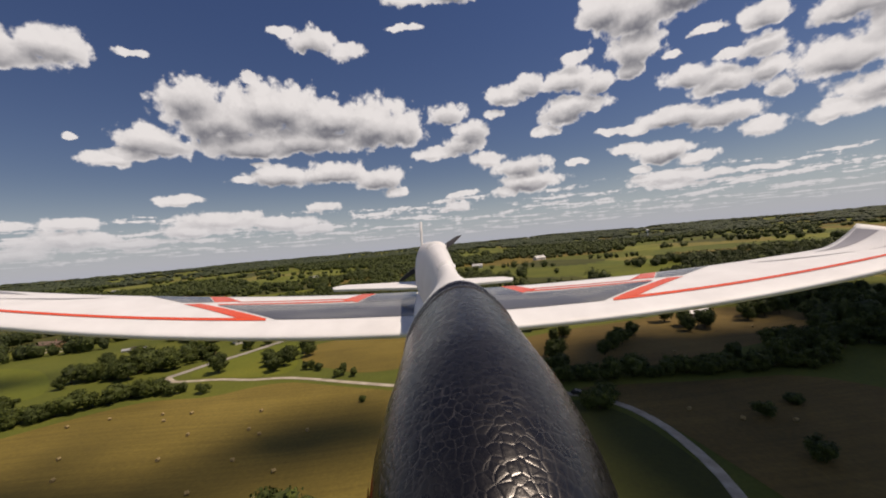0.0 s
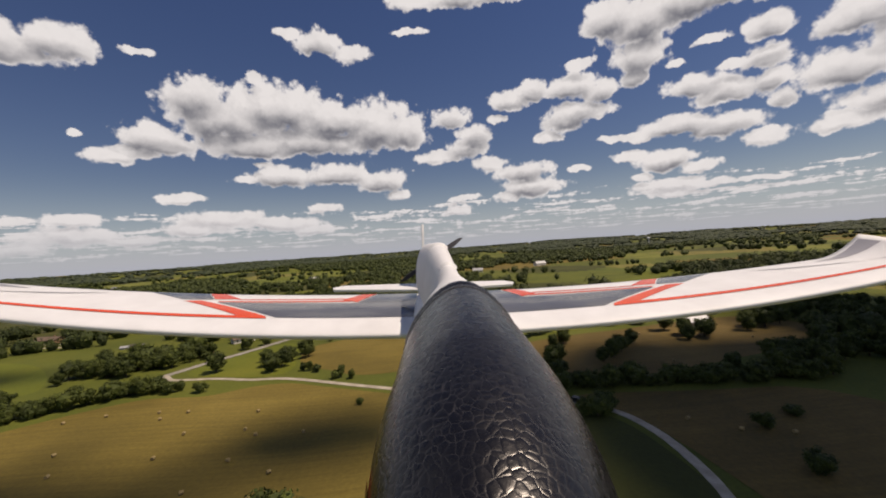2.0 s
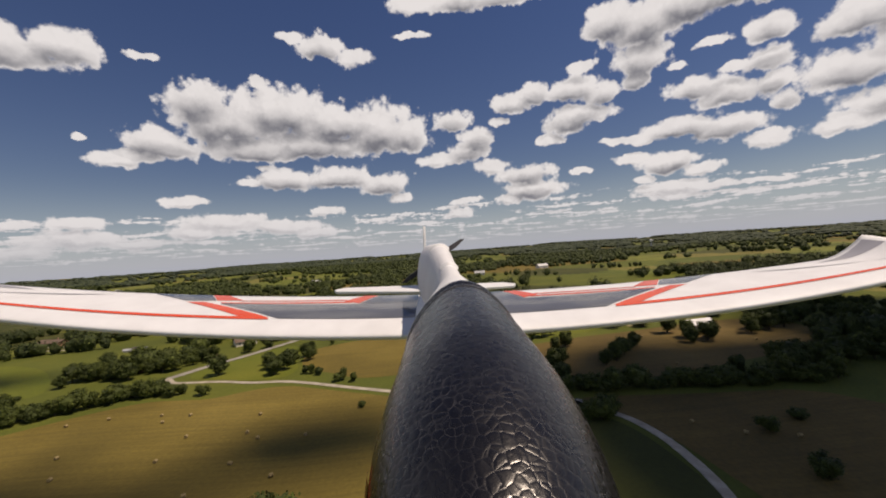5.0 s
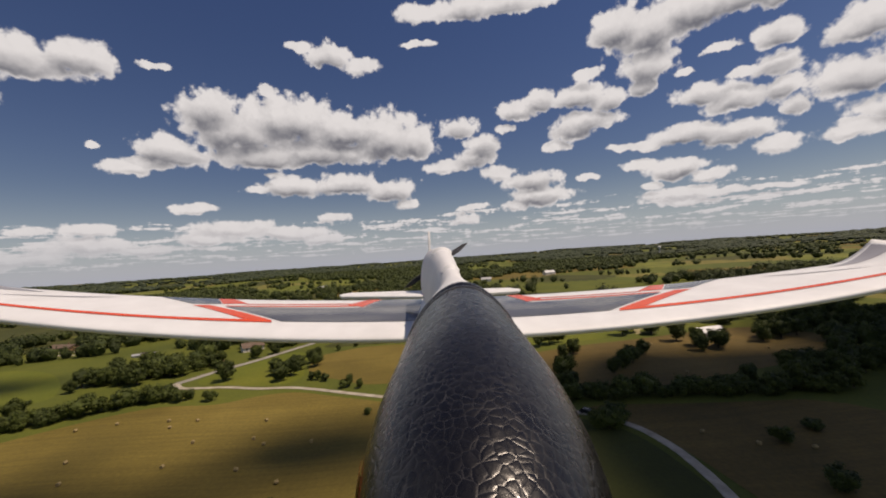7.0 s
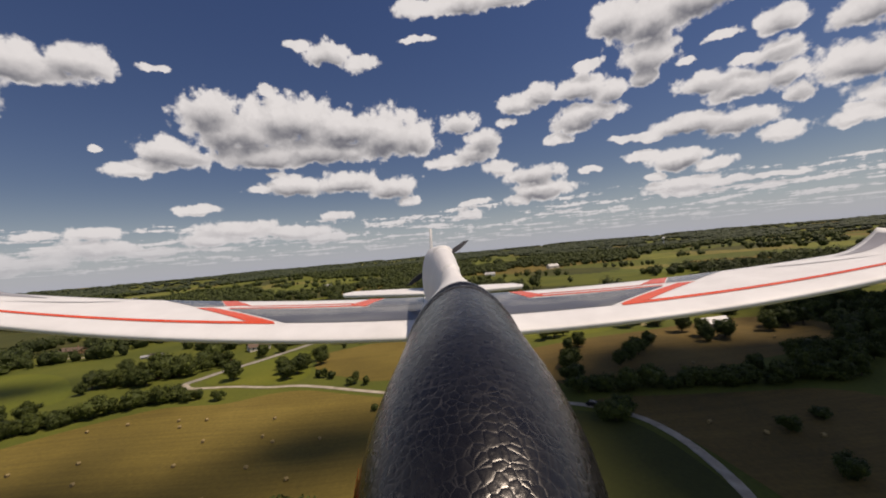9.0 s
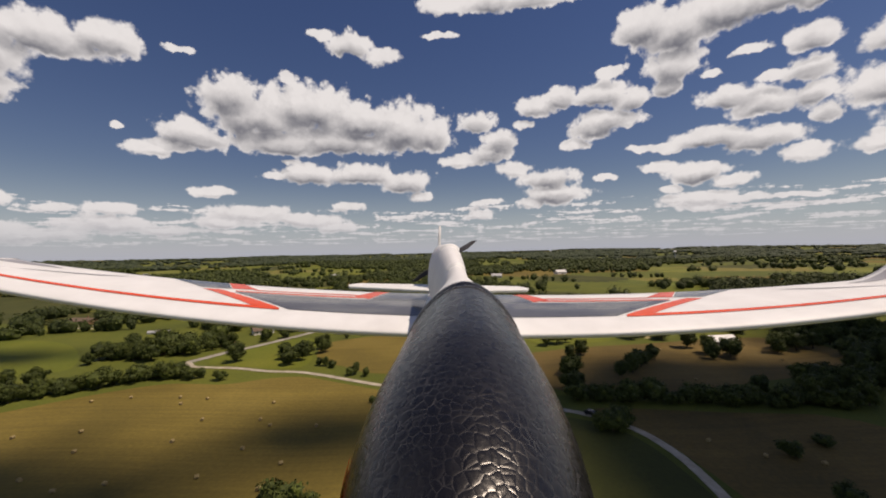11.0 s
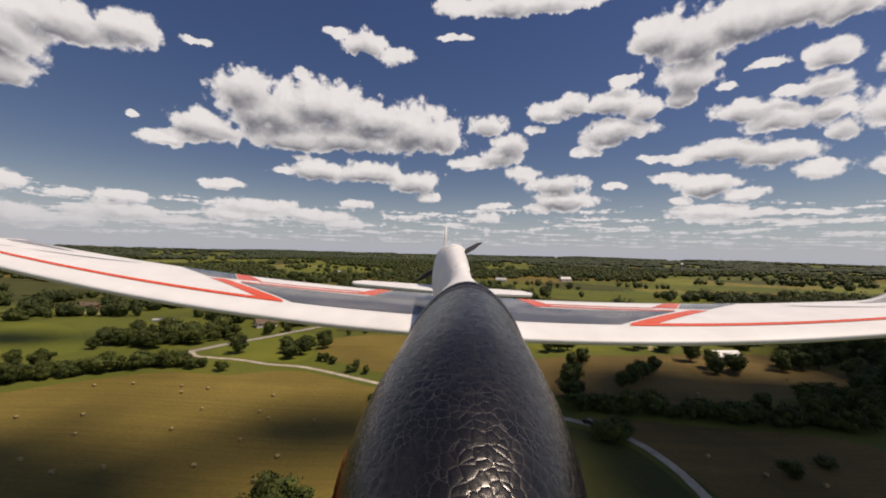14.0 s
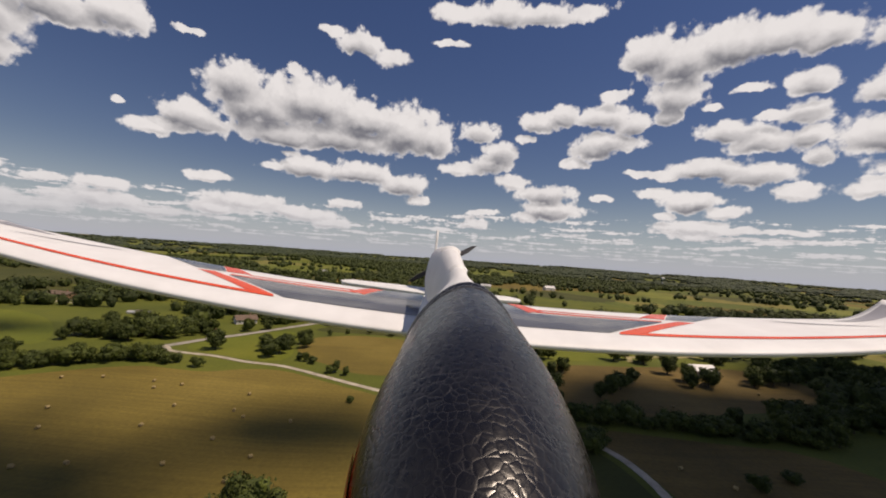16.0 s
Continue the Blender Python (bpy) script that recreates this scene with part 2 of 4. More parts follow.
def grass(name, a, b, c, size=0.02, turn=0.0, rows_of=0.0):
    m = Mat(name, 0.95)
    base = m.ramp(m.noise(size, 6), (0.3, a), (0.5, b), (0.72, c))
    fine = m.ramp(m.noise(0.9, 5), (0.25, (0.8, 0.8, 0.78)), (0.75, (1.15, 1.14, 1.1)))
    col = m.mix(1.0, base, fine, "MULTIPLY")
    if rows_of:
        bend = m.node("ShaderNodeTexNoise", Vector=m.co, Scale=0.006, Detail=1.0)
        moved = m.node("ShaderNodeVectorMath")
        moved.operation = "MULTIPLY_ADD"
        m.put(bend.outputs["Color"], moved.inputs[0])
        moved.inputs[1].default_value = (40, 40, 0)
        m.put(m.co, moved.inputs[2])
        m.co = moved.outputs[0]
        streak = m.noise(1.0, 5, m.stretch(0.012, rows_of, 1.0, turn=turn), 0.7)
        col = m.mix(0.5, col, m.ramp(streak, (0.3, (0.66, 0.64, 0.6)), (0.7, (1.25, 1.22, 1.15))), "MULTIPLY")
    m.bump(m.noise(1.6, 4), 0.2, 0.2)
    return m.colour(col)


M_PASTURE = grass("pasture", (0.052, 0.067, 0.008), (0.078, 0.094, 0.012), (0.112, 0.119, 0.016))
M_MEADOW = grass("meadow", (0.064, 0.086, 0.008), (0.094, 0.113, 0.011), (0.128, 0.136, 0.016))
# the pasture greens at about half their brightness
M_SHADY = grass("dark_grass", (0.028, 0.036, 0.006), (0.043, 0.05, 0.009), (0.066, 0.068, 0.014))
M_HAY = grass("mown_hay", (0.086, 0.068, 0.014), (0.13, 0.1, 0.021), (0.178, 0.138, 0.034), 0.018, 0.35, 0.55)
M_STUBBLE = grass("stubble", (0.075, 0.055, 0.017), (0.108, 0.076, 0.022), (0.15, 0.105, 0.033), 0.03, -0.5, 0.4)


def far_land():
    m = Mat("countryside", 0.95)
    warp = m.node("ShaderNodeTexNoise", Vector=m.co, Scale=0.006, Detail=3.0)
    moved = m.node("ShaderNodeVectorMath")
    moved.operation = "MULTIPLY_ADD"
    m.put(warp.outputs["Color"], moved.inputs[0])
    moved.inputs[1].default_value = (70, 70, 0)
    m.put(m.co, moved.inputs[2])
    cell = m.node("ShaderNodeTexVoronoi", Vector=moved.outputs[0], Scale=0.0055)
    pick = m.node("ShaderNodeSeparateColor", Color=cell.outputs["Color"]).outputs[0]
    base = m.ramp(pick, (0.0, (0.06, 0.078, 0.013)), (0.3, (0.09, 0.115, 0.018)), (0.55, (0.115, 0.138, 0.022)), (0.8, (0.135, 0.148, 0.028)), (0.95, (0.16, 0.142, 0.038)))
    fine = m.ramp(m.noise(0.03, 7), (0.3, (0.6, 0.62, 0.6)), (0.7, (1.25, 1.2, 1.15)))
    m.bump(m.noise(0.5, 4), 0.4, 0.4)
    return m.colour(m.mix(1.0, base, fine, "MULTIPLY"))


M_LAND = far_land()


def leafy(name, a, b, c):
    m = Mat(name, 0.75)
    rnd = m.node("ShaderNodeNewGeometry").outputs["Random Per Island"]
    whole = m.node("ShaderNodeObjectInfo").outputs["Random"]
    col = m.ramp(rnd, (0.0, a), (0.5, b), (1.0, c))
    col = m.mix(1.0, col, m.ramp(whole, (0.0, (0.75, 0.78, 0.8)), (1.0, (1.2, 1.15, 1.0))), "MULTIPLY")
    col = m.mix(0.6, col, m.ramp(m.noise(0.35, 4), (0.3, (0.6, 0.6, 0.6)), (0.7, (1.3, 1.3, 1.2))), "MULTIPLY")
    return m.colour(col)


M_LEAF = leafy("leaves", (0.026, 0.039, 0.007), (0.043, 0.061, 0.01), (0.068, 0.09, 0.015))
# bluer leaf tones for the horizon: distance haze put into the colour
M_HAZED_WOODS = leafy("hazed_woodland", (0.016, 0.027, 0.014), (0.026, 0.04, 0.02), (0.045, 0.06, 0.026))
M_WOODS = leafy("woodland", (0.02, 0.032, 0.007), (0.032, 0.048, 0.010), (0.054, 0.073, 0.014))


def plain(name, a, b, scale=3.0, rough=0.7, bump=0.0, metal=0.0, size=0.01):
    m = Mat(name, rough)
    m.b.inputs["Metallic"].default_value = metal
    col = m.ramp(m.noise(scale, 5), (0.3, a), (0.7, b))
    col = m.mix(0.5, col, m.ramp(m.noise(scale * 9, 4), (0.3, (0.8, 0.8, 0.8)), (0.7, (1.15, 1.15, 1.15))), "MULTIPLY")
    if bump:
        m.bump(m.noise(scale * 6, 4), bump, size)
    return m.colour(col)


M_BARK = plain("bark", (0.06, 0.045, 0.03), (0.12, 0.095, 0.07), 2.0, 0.9, 0.6, size=0.03)
M_ASPHALT = plain("worn_asphalt", (0.2, 0.19, 0.17), (0.3, 0.285, 0.26), 0.15, 0.9, 0.2)
M_GRAVEL = plain("pale_gravel", (0.25, 0.225, 0.18), (0.4, 0.365, 0.3), 0.3, 0.95, 0.4)
M_TRACK = plain("worn_track", (0.2, 0.18, 0.08), (0.3, 0.26, 0.14), 0.2, 0.95)
M_TIN = plain("tin_roof", (0.34, 0.35, 0.36), (0.47, 0.48, 0.49), 0.4, 0.45, 0.1, 0.3)
M_BOARDS = plain("weathered_boards", (0.2, 0.17, 0.14), (0.32, 0.28, 0.24), 0.8, 0.9, 0.3)
M_SHINGLE = plain("brown_shingles", (0.1, 0.07, 0.05), (0.17, 0.125, 0.1), 0.9, 0.9, 0.3)
M_SIDING = plain("pale_siding", (0.6, 0.57, 0.52), (0.74, 0.71, 0.66), 0.5, 0.7)
M_BRICK = plain("brown_brick", (0.22, 0.12, 0.08), (0.32, 0.19, 0.13), 1.2, 0.9, 0.3)
M_GLASS = plain("dark_pane", (0.02, 0.025, 0.03), (0.04, 0.045, 0.05), 1.0, 0.1)
M_BALE = plain("hay_bale", (0.22, 0.165, 0.075), (0.33, 0.26, 0.13), 3.0, 0.95, 0.8, size=0.05)
M_TANK = plain("white_steel", (0.72, 0.73, 0.74), (0.8, 0.81, 0.82), 0.3, 0.5)
M_CARPAINT = plain("dark_car_paint", (0.02, 0.021, 0.024), (0.03, 0.031, 0.035), 1.0, 0.25)
M_TYRE = plain("tyre_rubber", (0.015, 0.015, 0.015), (0.03, 0.03, 0.03), 8.0, 0.9)


def cloud_stuff():
    """Water droplets: nearly all light is scattered on, deep inside the cloud."""
    m = Mat("cloud_vapour", 1.0)
    m.b.inputs["Specular IOR Level"].default_value = 0.0
    m.b.inputs["Subsurface Weight"].default_value = 1.0
    m.b.inputs["Subsurface Radius"].default_value = (1.0, 1.0, 1.0)
    m.b.inputs["Subsurface Scale"].default_value = 300.0
    return m.colour((0.94, 0.955, 0.985))


M_CLOUD = cloud_stuff()


def foam(name, base, rough, amount, scale=260.0):
    """Moulded bead foam: shallow cells between fine raised seams."""
    m = Mat(name, rough)
    m.b.inputs["Specular IOR Level"].default_value = 0.5
    cell = m.node("ShaderNodeTexVoronoi", Vector=m.co, Scale=scale)
    speck = m.noise(scale * 0.08, 4)
    m.bump(m.math("MULTIPLY", cell.outputs["Distance"], 1.0), amount, 0.001)
    return m.colour(m.mix(0.5, base, m.ramp(speck, (0.3, (0.84, 0.84, 0.84)), (0.7, (1.06, 1.06, 1.06))), "MULTIPLY"))


M_WHITE_FOAM = foam("white_foam", (0.63, 0.66, 0.685), 0.55, 0.12)
M_ORANGE = foam("orange_red_decal", (0.68, 0.085, 0.026), 0.24, 0.06)
M_GREY_DECAL = foam("grey_decal", (0.1, 0.11, 0.125), 0.13, 0.03)
M_GREY_LINE = foam("pale_grey_decal", (0.3, 0.31, 0.34), 0.35, 0.06)


def black_foam():
    m = Mat("black_bead_foam", 0.33)
    m.b.inputs["Specular IOR Level"].default_value = 0.5
    warp = m.node("ShaderNodeTexNoise", Vector=m.co, Scale=60.0, Detail=2.0)
    moved = m.node("ShaderNodeVectorMath")
    moved.operation = "MULTIPLY_ADD"
    m.put(warp.outputs["Color"], moved.inputs[0])
    moved.inputs[1].default_value = (0.003, 0.003, 0.003)
    m.put(m.co, moved.inputs[2])
    seam = m.node("ShaderNodeTexVoronoi", Vector=moved.outputs[0], Scale=225.0)
    seam.feature = "DISTANCE_TO_EDGE"
    pillow = m.ramp(seam.outputs["Distance"], (0.0, (0, 0, 0)), (0.05, (0.42, 0.42, 0.42)), (0.13, (0.8, 0.8, 0.8)), (0.27, (1, 1, 1)))
    dents = m.math("ADD", pillow, m.math("MULTIPLY", m.noise(520.0, 4), 0.8))
    m.bump(m.math("ADD", dents, m.math("MULTIPLY", m.noise(95.0, 2), 0.2)), 0.18, 0.0009)
    m.put(m.ramp(m.noise(150.0, 4), (0.3, (0.22, 0.22, 0.22)), (0.7, (0.33, 0.33, 0.33))), m.b.inputs["Roughness"])
    dust = m.ramp(seam.outputs["Distance"], (0.0, (0.05, 0.05, 0.052)), (0.02, (0.02, 0.02, 0.021)), (0.045, (0.005, 0.005, 0.0055)))
    worn = m.ramp(m.noise(28.0, 4), (0.4, (0.25, 0.25, 0.25)), (0.65, (1, 1, 1)))
    return m.colour(m.mix(worn, (0.0055, 0.0055, 0.006), dust))


M_BLACK_FOAM = black_foam()
M_PROP = plain("dark_grey_nylon", (0.05, 0.05, 0.055), (0.08, 0.08, 0.085), 30.0, 0.4)


# ---------------------------------------------------------------- building helpers
def mesh_of(name, verts, faces, material, smooth=False):
    me = bpy.data.meshes.new(name)
    me.from_pydata([tuple(v) for v in verts], [], [tuple(f) for f in faces])
    me.materials.append(material)
    if smooth:
        me.polygons.foreach_set("use_smooth", [True] * len(me.polygons))
    me.update()
    return me


def bulk_mesh(name, verts, tris, material, smooth=False):
    """A mesh from numpy arrays of corners and triangles."""
    me = bpy.data.meshes.new(name)
    me.vertices.add(len(verts))
    me.vertices.foreach_set("co", np.asarray(verts, np.float32).ravel())
    me.loops.add(len(tris) * 3)
    me.loops.foreach_set("vertex_index", np.asarray(tris, np.int32).ravel())
    me.polygons.add(len(tris))
    me.polygons.foreach_set("loop_start", np.arange(0, len(tris) * 3, 3, dtype=np.int32))
    me.polygons.foreach_set("use_smooth", np.full(len(tris), smooth))
    me.materials.append(material)
    me.update(calc_edges=True)
    me.validate()
    return me


def part(name, me, parent, label="", m=None):
    ob = new(name, me)
    ob.parent = parent
    if m is not None:
        ob.matrix_basis = m
    return tagged(ob, label)


def from_bm(name, bm, material, smooth=False):
    bmesh.ops.recalc_face_normals(bm, faces=bm.faces)
    me = bpy.data.meshes.new(name)
    bm.to_mesh(me)
    bm.free()
    me.materials.append(material)
    if smooth:
        me.polygons.foreach_set("use_smooth", [True] * len(me.polygons))
    return me


def box(name, size, centre, material, bevel=0.0):
    bm = bmesh.new()
    bmesh.ops.create_cube(bm, size=1.0, matrix=Matrix.Translation(centre) @ Matrix.Diagonal((*size, 1)))
    if bevel:
        bmesh.ops.bevel(bm, geom=bm.edges[:], offset=bevel, segments=2, affect="EDGES", profile=0.5)
    return from_bm(name, bm, material)


def tube(name, radius, depth, m, material, sides=14, bevel=0.0, radius2=None):
    bm = bmesh.new()
    bmesh.ops.create_cone(bm, cap_ends=True, segments=sides, radius1=radius, radius2=radius if radius2 is None else radius2, depth=depth, matrix=m)
    if bevel:
        rim = [e for e in bm.edges if len(e.link_faces) == 2 and any(len(f.verts) > 4 for f in e.link_faces)]
        bmesh.ops.bevel(bm, geom=rim, offset=bevel, segments=2, affect="EDGES", profile=0.5)
    return from_bm(name, bm, material)


def loft(name, rings, material, caps=True, smooth=True, closed=True):
    """Skin over rings of equally many points."""
    n = len(rings[0])
    verts = [p for r in rings for p in r]
    faces = []
    for i in range(len(rings) - 1):
        for j in range(n if closed else n - 1):
            k = (j + 1) % n
            faces.append((i * n + j, i * n + k, (i + 1) * n + k, (i + 1) * n + j))
    if caps:
        faces += [tuple(range(n))[::-1], tuple(range((len(rings) - 1) * n, len(rings) * n))]
    me = mesh_of(name, verts, faces, material, smooth)
    bm = bmesh.new()
    bm.from_mesh(me)
    bmesh.ops.recalc_face_normals(bm, faces=bm.faces)
    bm.to_mesh(me)
    bm.free()
    return me


rng = np.random.default_rng(7)


def lattice(ix, iy, iz, seed):
    h = (ix.astype(np.int64) * 374761393 + iy.astype(np.int64) * 668265263 + iz.astype(np.int64) * 2147483647 + seed * 1274126177) & 0xFFFFFFFF
    h = ((h ^ (h >> 13)) * 1274126177) & 0xFFFFFFFF
    return ((h ^ (h >> 16)) & 0xFFFF) / 65535.0


def noise3(p, seed=0):
    i = np.floor(p).astype(np.int64)
    f = p - i
    f = f * f * (3 - 2 * f)
    out = 0
    for dx in (0, 1):
        for dy in (0, 1):
            for dz in (0, 1):
                w = (f[:, 0] if dx else 1 - f[:, 0]) * (f[:, 1] if dy else 1 - f[:, 1]) * (f[:, 2] if dz else 1 - f[:, 2])
                out = out + w * lattice(i[:, 0] + dx, i[:, 1] + dy, i[:, 2] + dz, seed)
    return out


def fbm(p, octaves=4, seed=0):
    out, amp, total = 0, 1.0, 0
    for k in range(octaves):
        out, total = out + amp * noise3(p * 2 ** k + 17.3 * k, seed + k), total + amp
        amp *= 0.5
    return out / total


def flat_noise(x, y, size, octaves=3, seed=0):
    return fbm(np.stack([np.asarray(x) / size, np.asarray(y) / size, np.zeros_like(np.asarray(x, float))], 1), octaves, seed)


def step(a, b, x):
    t = np.clip((x - a) / (b - a), 0, 1)
    return t * t * (3 - 2 * t)


def height(x, y):
    """The land: level under the flight, rolling further out, low hills at the horizon."""
    x, y = np.atleast_1d(np.asarray(x, float)), np.atleast_1d(np.asarray(y, float))
    r = np.hypot(x, y)
    return step(380, 1400, r) * 26 * (flat_noise(x, y, 520, 3, 3) - 0.45) + step(2300, 4500, r) * (18 + 46 * (flat_noise(x, y, 800, 3, 9) - 0.3))


def ico(level):
    bm = bmesh.new()
    bmesh.ops.create_icosphere(bm, subdivisions=level, radius=1.0)
    v = np.array([q.co[:] for q in bm.verts])
    f = np.array([[q.index for q in g.verts] for g in bm.faces])
    bm.free()
    return v, f


BALL = {k: ico(k) for k in (1, 2, 3)}

# ---------------------------------------------------------------- ground
R_RINGS = np.concatenate([[0.0], np.geomspace(12, 4900, 170)])
SECTORS = 300
ang = np.linspace(0, 2 * math.pi, SECTORS, endpoint=False)
gx, gy = (R_RINGS[:, None] * np.cos(ang)).ravel(), (R_RINGS[:, None] * np.sin(ang)).ravel()
gv = np.stack([gx, gy, height(gx, gy)], 1)
gi = np.arange(len(R_RINGS) * SECTORS).reshape(len(R_RINGS), SECTORS)
a, b, c, d = gi[:-1], gi[1:], np.roll(gi[1:], -1, 1), np.roll(gi[:-1], -1, 1)
gt = np.concatenate([np.stack([a, b, c], -1).reshape(-1, 3), np.stack([a, c, d], -1).reshape(-1, 3)])
PARCEL = 150.0


def parcels(x, y):
    """Field parcels beyond the flight: the number of the nearest plot, and how near its border lies."""
    x, y = x + 60 * (flat_noise(x, y, 260, 2, 31) - 0.5), y + 60 * (flat_noise(x, y, 260, 2, 37) - 0.5)
    i, j = np.floor(x / PARCEL).astype(np.int64), np.floor(y / PARCEL).astype(np.int64)
    first, second, number = np.full(len(x), 1e9), np.full(len(x), 1e9), np.zeros(len(x))
    for di in (-1, 0, 1):
        for dj in (-1, 0, 1):
            one = np.zeros_like(i)
            px = (i + di + 0.15 + 0.7 * lattice(i + di, j + dj, one, 41)) * PARCEL
            py = (j + dj + 0.15 + 0.7 * lattice(i + di, j + dj, one, 43)) * PARCEL
            dist, num = np.hypot(x - px, y - py), lattice(i + di, j + dj, one, 47)
            near = dist < first
            second = np.where(near, first, np.minimum(second, dist))
            number, first = np.where(near, num, number), np.where(near, dist, first)
    return number, second - first


land = bulk_mesh("ground", gv, gt, M_LAND, True)
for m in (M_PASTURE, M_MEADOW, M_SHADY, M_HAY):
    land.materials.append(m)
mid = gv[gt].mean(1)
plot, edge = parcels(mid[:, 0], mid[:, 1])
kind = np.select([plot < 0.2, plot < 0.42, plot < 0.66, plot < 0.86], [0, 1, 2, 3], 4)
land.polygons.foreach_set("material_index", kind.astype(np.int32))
ground = new("ground", land)
tagged(ground, "rolling green farmland with patchwork pastures reaching the horizon", "ground", kind="structure")


def rounded(points, times=3, closed=True):
    """Corner cutting, so that field edges and roads bend softly."""
    p = [Vector(q) for q in points]
    for _ in range(times):
        q = []
        n = len(p)
        for i in range(n if closed else n - 1):
            u, w = p[i], p[(i + 1) % n]
            q += [u * 0.75 + w * 0.25, u * 0.25 + w * 0.75]
        p = q if closed else [p[0], *q, p[-1]]
    return p


FIELDS = []


def field(name, label, material, outline, lift):
    p = rounded(outline, 2)
    lift += 0.006 * len(FIELDS)
    FIELDS.append([(q.x, q.y) for q in p])
    bm = bmesh.new()
    f = bm.faces.new([bm.verts.new((q.x, q.y, lift)) for q in p])
    bmesh.ops.triangulate(bm, faces=[f])
    return tagged(new(name, from_bm(name, bm, material)), label, "field", kind="structure")


ROADS = []


def strip(name, label, material, line, width, lift, category):
    p = rounded(line, 3, False)
    ROADS.append(([(q.x, q.y) for q in p], width))
    verts, faces = [], []
    for i, q in enumerate(p):
        along = (p[min(i + 1, len(p) - 1)] - p[max(i - 1, 0)]).normalized()
        side = Vector((-along.y, along.x)) * width * (0.5 + 0.02 * math.sin(i * 1.7))
        for s, z in ((1.25, lift - 0.12), (1, lift), (-1, lift), (-1.25, lift - 0.12)):
            verts.append((q.x + side.x * s, q.y + side.y * s, z + float(height(q.x, q.y)[0])))
        if i:
            k = 4 * i
            faces += [(k - 4 + j, k - 3 + j, k + 1 + j, k + j) for j in range(3)]
    return tagged(new(name, mesh_of(name, verts, faces, material)), label, category, kind="structure")


field("grassland", "green pasture around the lanes and hay fields", M_PASTURE, [(-330, 30), (-330, 330), (-120, 420), (160, 420), (330, 300), (330, 20), (200, -160), (-200, -160)], 0.03)
field("hay_field", "mown tan hay field dotted with round bales", M_HAY, [(-190, 92), (-148, 127), (-132, 141), (-119, 150.5), (-106, 157), (-93, 155.5), (-80, 152.5), (-66, 160), (-52.6, 160.5), (-38.7, 152.5), (-24.6, 144.5), (6, 128), (8, 60), (-12, -40), (-90, -80), (-190, -20)], 0.08)
field("hay_field", "dry tan mown field behind a hedge", M_HAY, [(-58.8, 204), (-60, 219), (-45.7, 229), (-29.7, 235), (4, 226), (14, 178), (-4, 160), (-25.9, 160.3), (-36.4, 171), (-49, 179), (-56.6, 190)], 0.08)
field("meadow", "dark green meadow among trees", M_MEADOW, [(-330, 225), (-307, 242), (-261, 254), (-212, 238), (-159, 181), (-176, 173), (-206, 158), (-290, 165)], 0.08)
field("meadow", "green grass verge between the lane and the road", M_MEADOW, [(-107, 184), (-105, 199), (-92, 216), (-78, 238), (-64, 226), (-62, 200), (-56, 186), (-57, 172), (-72, 172), (-89, 178.5)], 0.08)
field("rough_field", "dark green grass beside the road", M_SHADY, [(-66, 238), (-52, 262), (-20, 284), (20, 300), (30, 262), (10, 232), (-30, 240)], 0.08)
field("pasture_field", "green pasture beside the barn", M_MEADOW, [(52, 198), (48, 262), (118, 282), (150, 290), (201, 303), (314, 356), (330, 322), (257, 282), (200, 250), (160, 232), (111, 208), (78, 200)], 0.08)
field("stubble_field", "tan stubble field lying in cloud shadow", M_STUBBLE, [(30, 180), (78.7, 194), (106.5, 195), (152, 203), (186, 202), (194, 173), (170, 146), (121, 137), (86, 129), (40, 130)], 0.08)
field("stubble_field", "brown stubble strip along the gravel lane", M_STUBBLE, [(47, 120), (66, 117), (84, 113), (128, 107), (124, 40), (62, 36), (61, 92), (56, 107)], 0.08)
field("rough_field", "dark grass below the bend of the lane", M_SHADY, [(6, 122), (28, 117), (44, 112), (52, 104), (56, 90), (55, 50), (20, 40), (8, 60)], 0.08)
strip("road", "worn pale grey country road", M_ASPHALT, [(-116.0, 187), (-111.2, 195), (-107, 203.4), (-93.3, 221), (-81, 242), (-71, 258), (-50, 290), (-20, 330), (30, 380)], 3.6, 0.22, "road")
strip("gravel_lane", "pale gravel farm lane curving between fields", M_GRAVEL, [(-116.4, 188), (-112.5, 184), (-109, 179.5), (-101, 177.6), (-86.6, 175.5), (-70.3, 168.3), (-57.4, 167.3), (-42.9, 160), (-26.7, 150.5), (0, 136), (26, 125), (43.5, 117.6), (51.3, 110.1), (56.5, 103.3), (58.6, 93.3), (58.8, 85), (57, 70), (50, 52), (38, 30)], 2.0, 0.23, "road")
strip("driveway", "pale oval driveway before a farmhouse", M_GRAVEL, [(-234.4, 289.4), (-241.9, 294.3), (-254.2, 298.9), (-266.5, 301.3), (-273.4, 300.3), (-272.2, 296.5), (-263.7, 291.5), (-251.8, 287.2), (-240.6, 285.2), (-234.1, 286.0), (-234.4, 289.4)], 1.8, 0.21, "path")
strip("farm_track", "narrow worn track through the pasture", M_TRACK, [(112, 282), (120, 262), (126, 240), (124, 216), (118, 206)], 2.4, 0.2, "path")
strip("farm_track", "dusty track leading to the barn", M_TRACK, [(124, 218), (138, 222), (160, 224), (215, 246)], 3.0, 0.2, "path")


def inside(poly, x, y):
    hit = np.zeros(len(x), bool)
    for (x0, y0), (x1, y1) in zip(poly, poly[1:] + poly[:1]):
        cross = (y0 > y) != (y1 > y)
        hit ^= cross & (x < (x1 - x0) * (y - y0) / (y1 - y0 + 1e-9) + x0)
    return hit


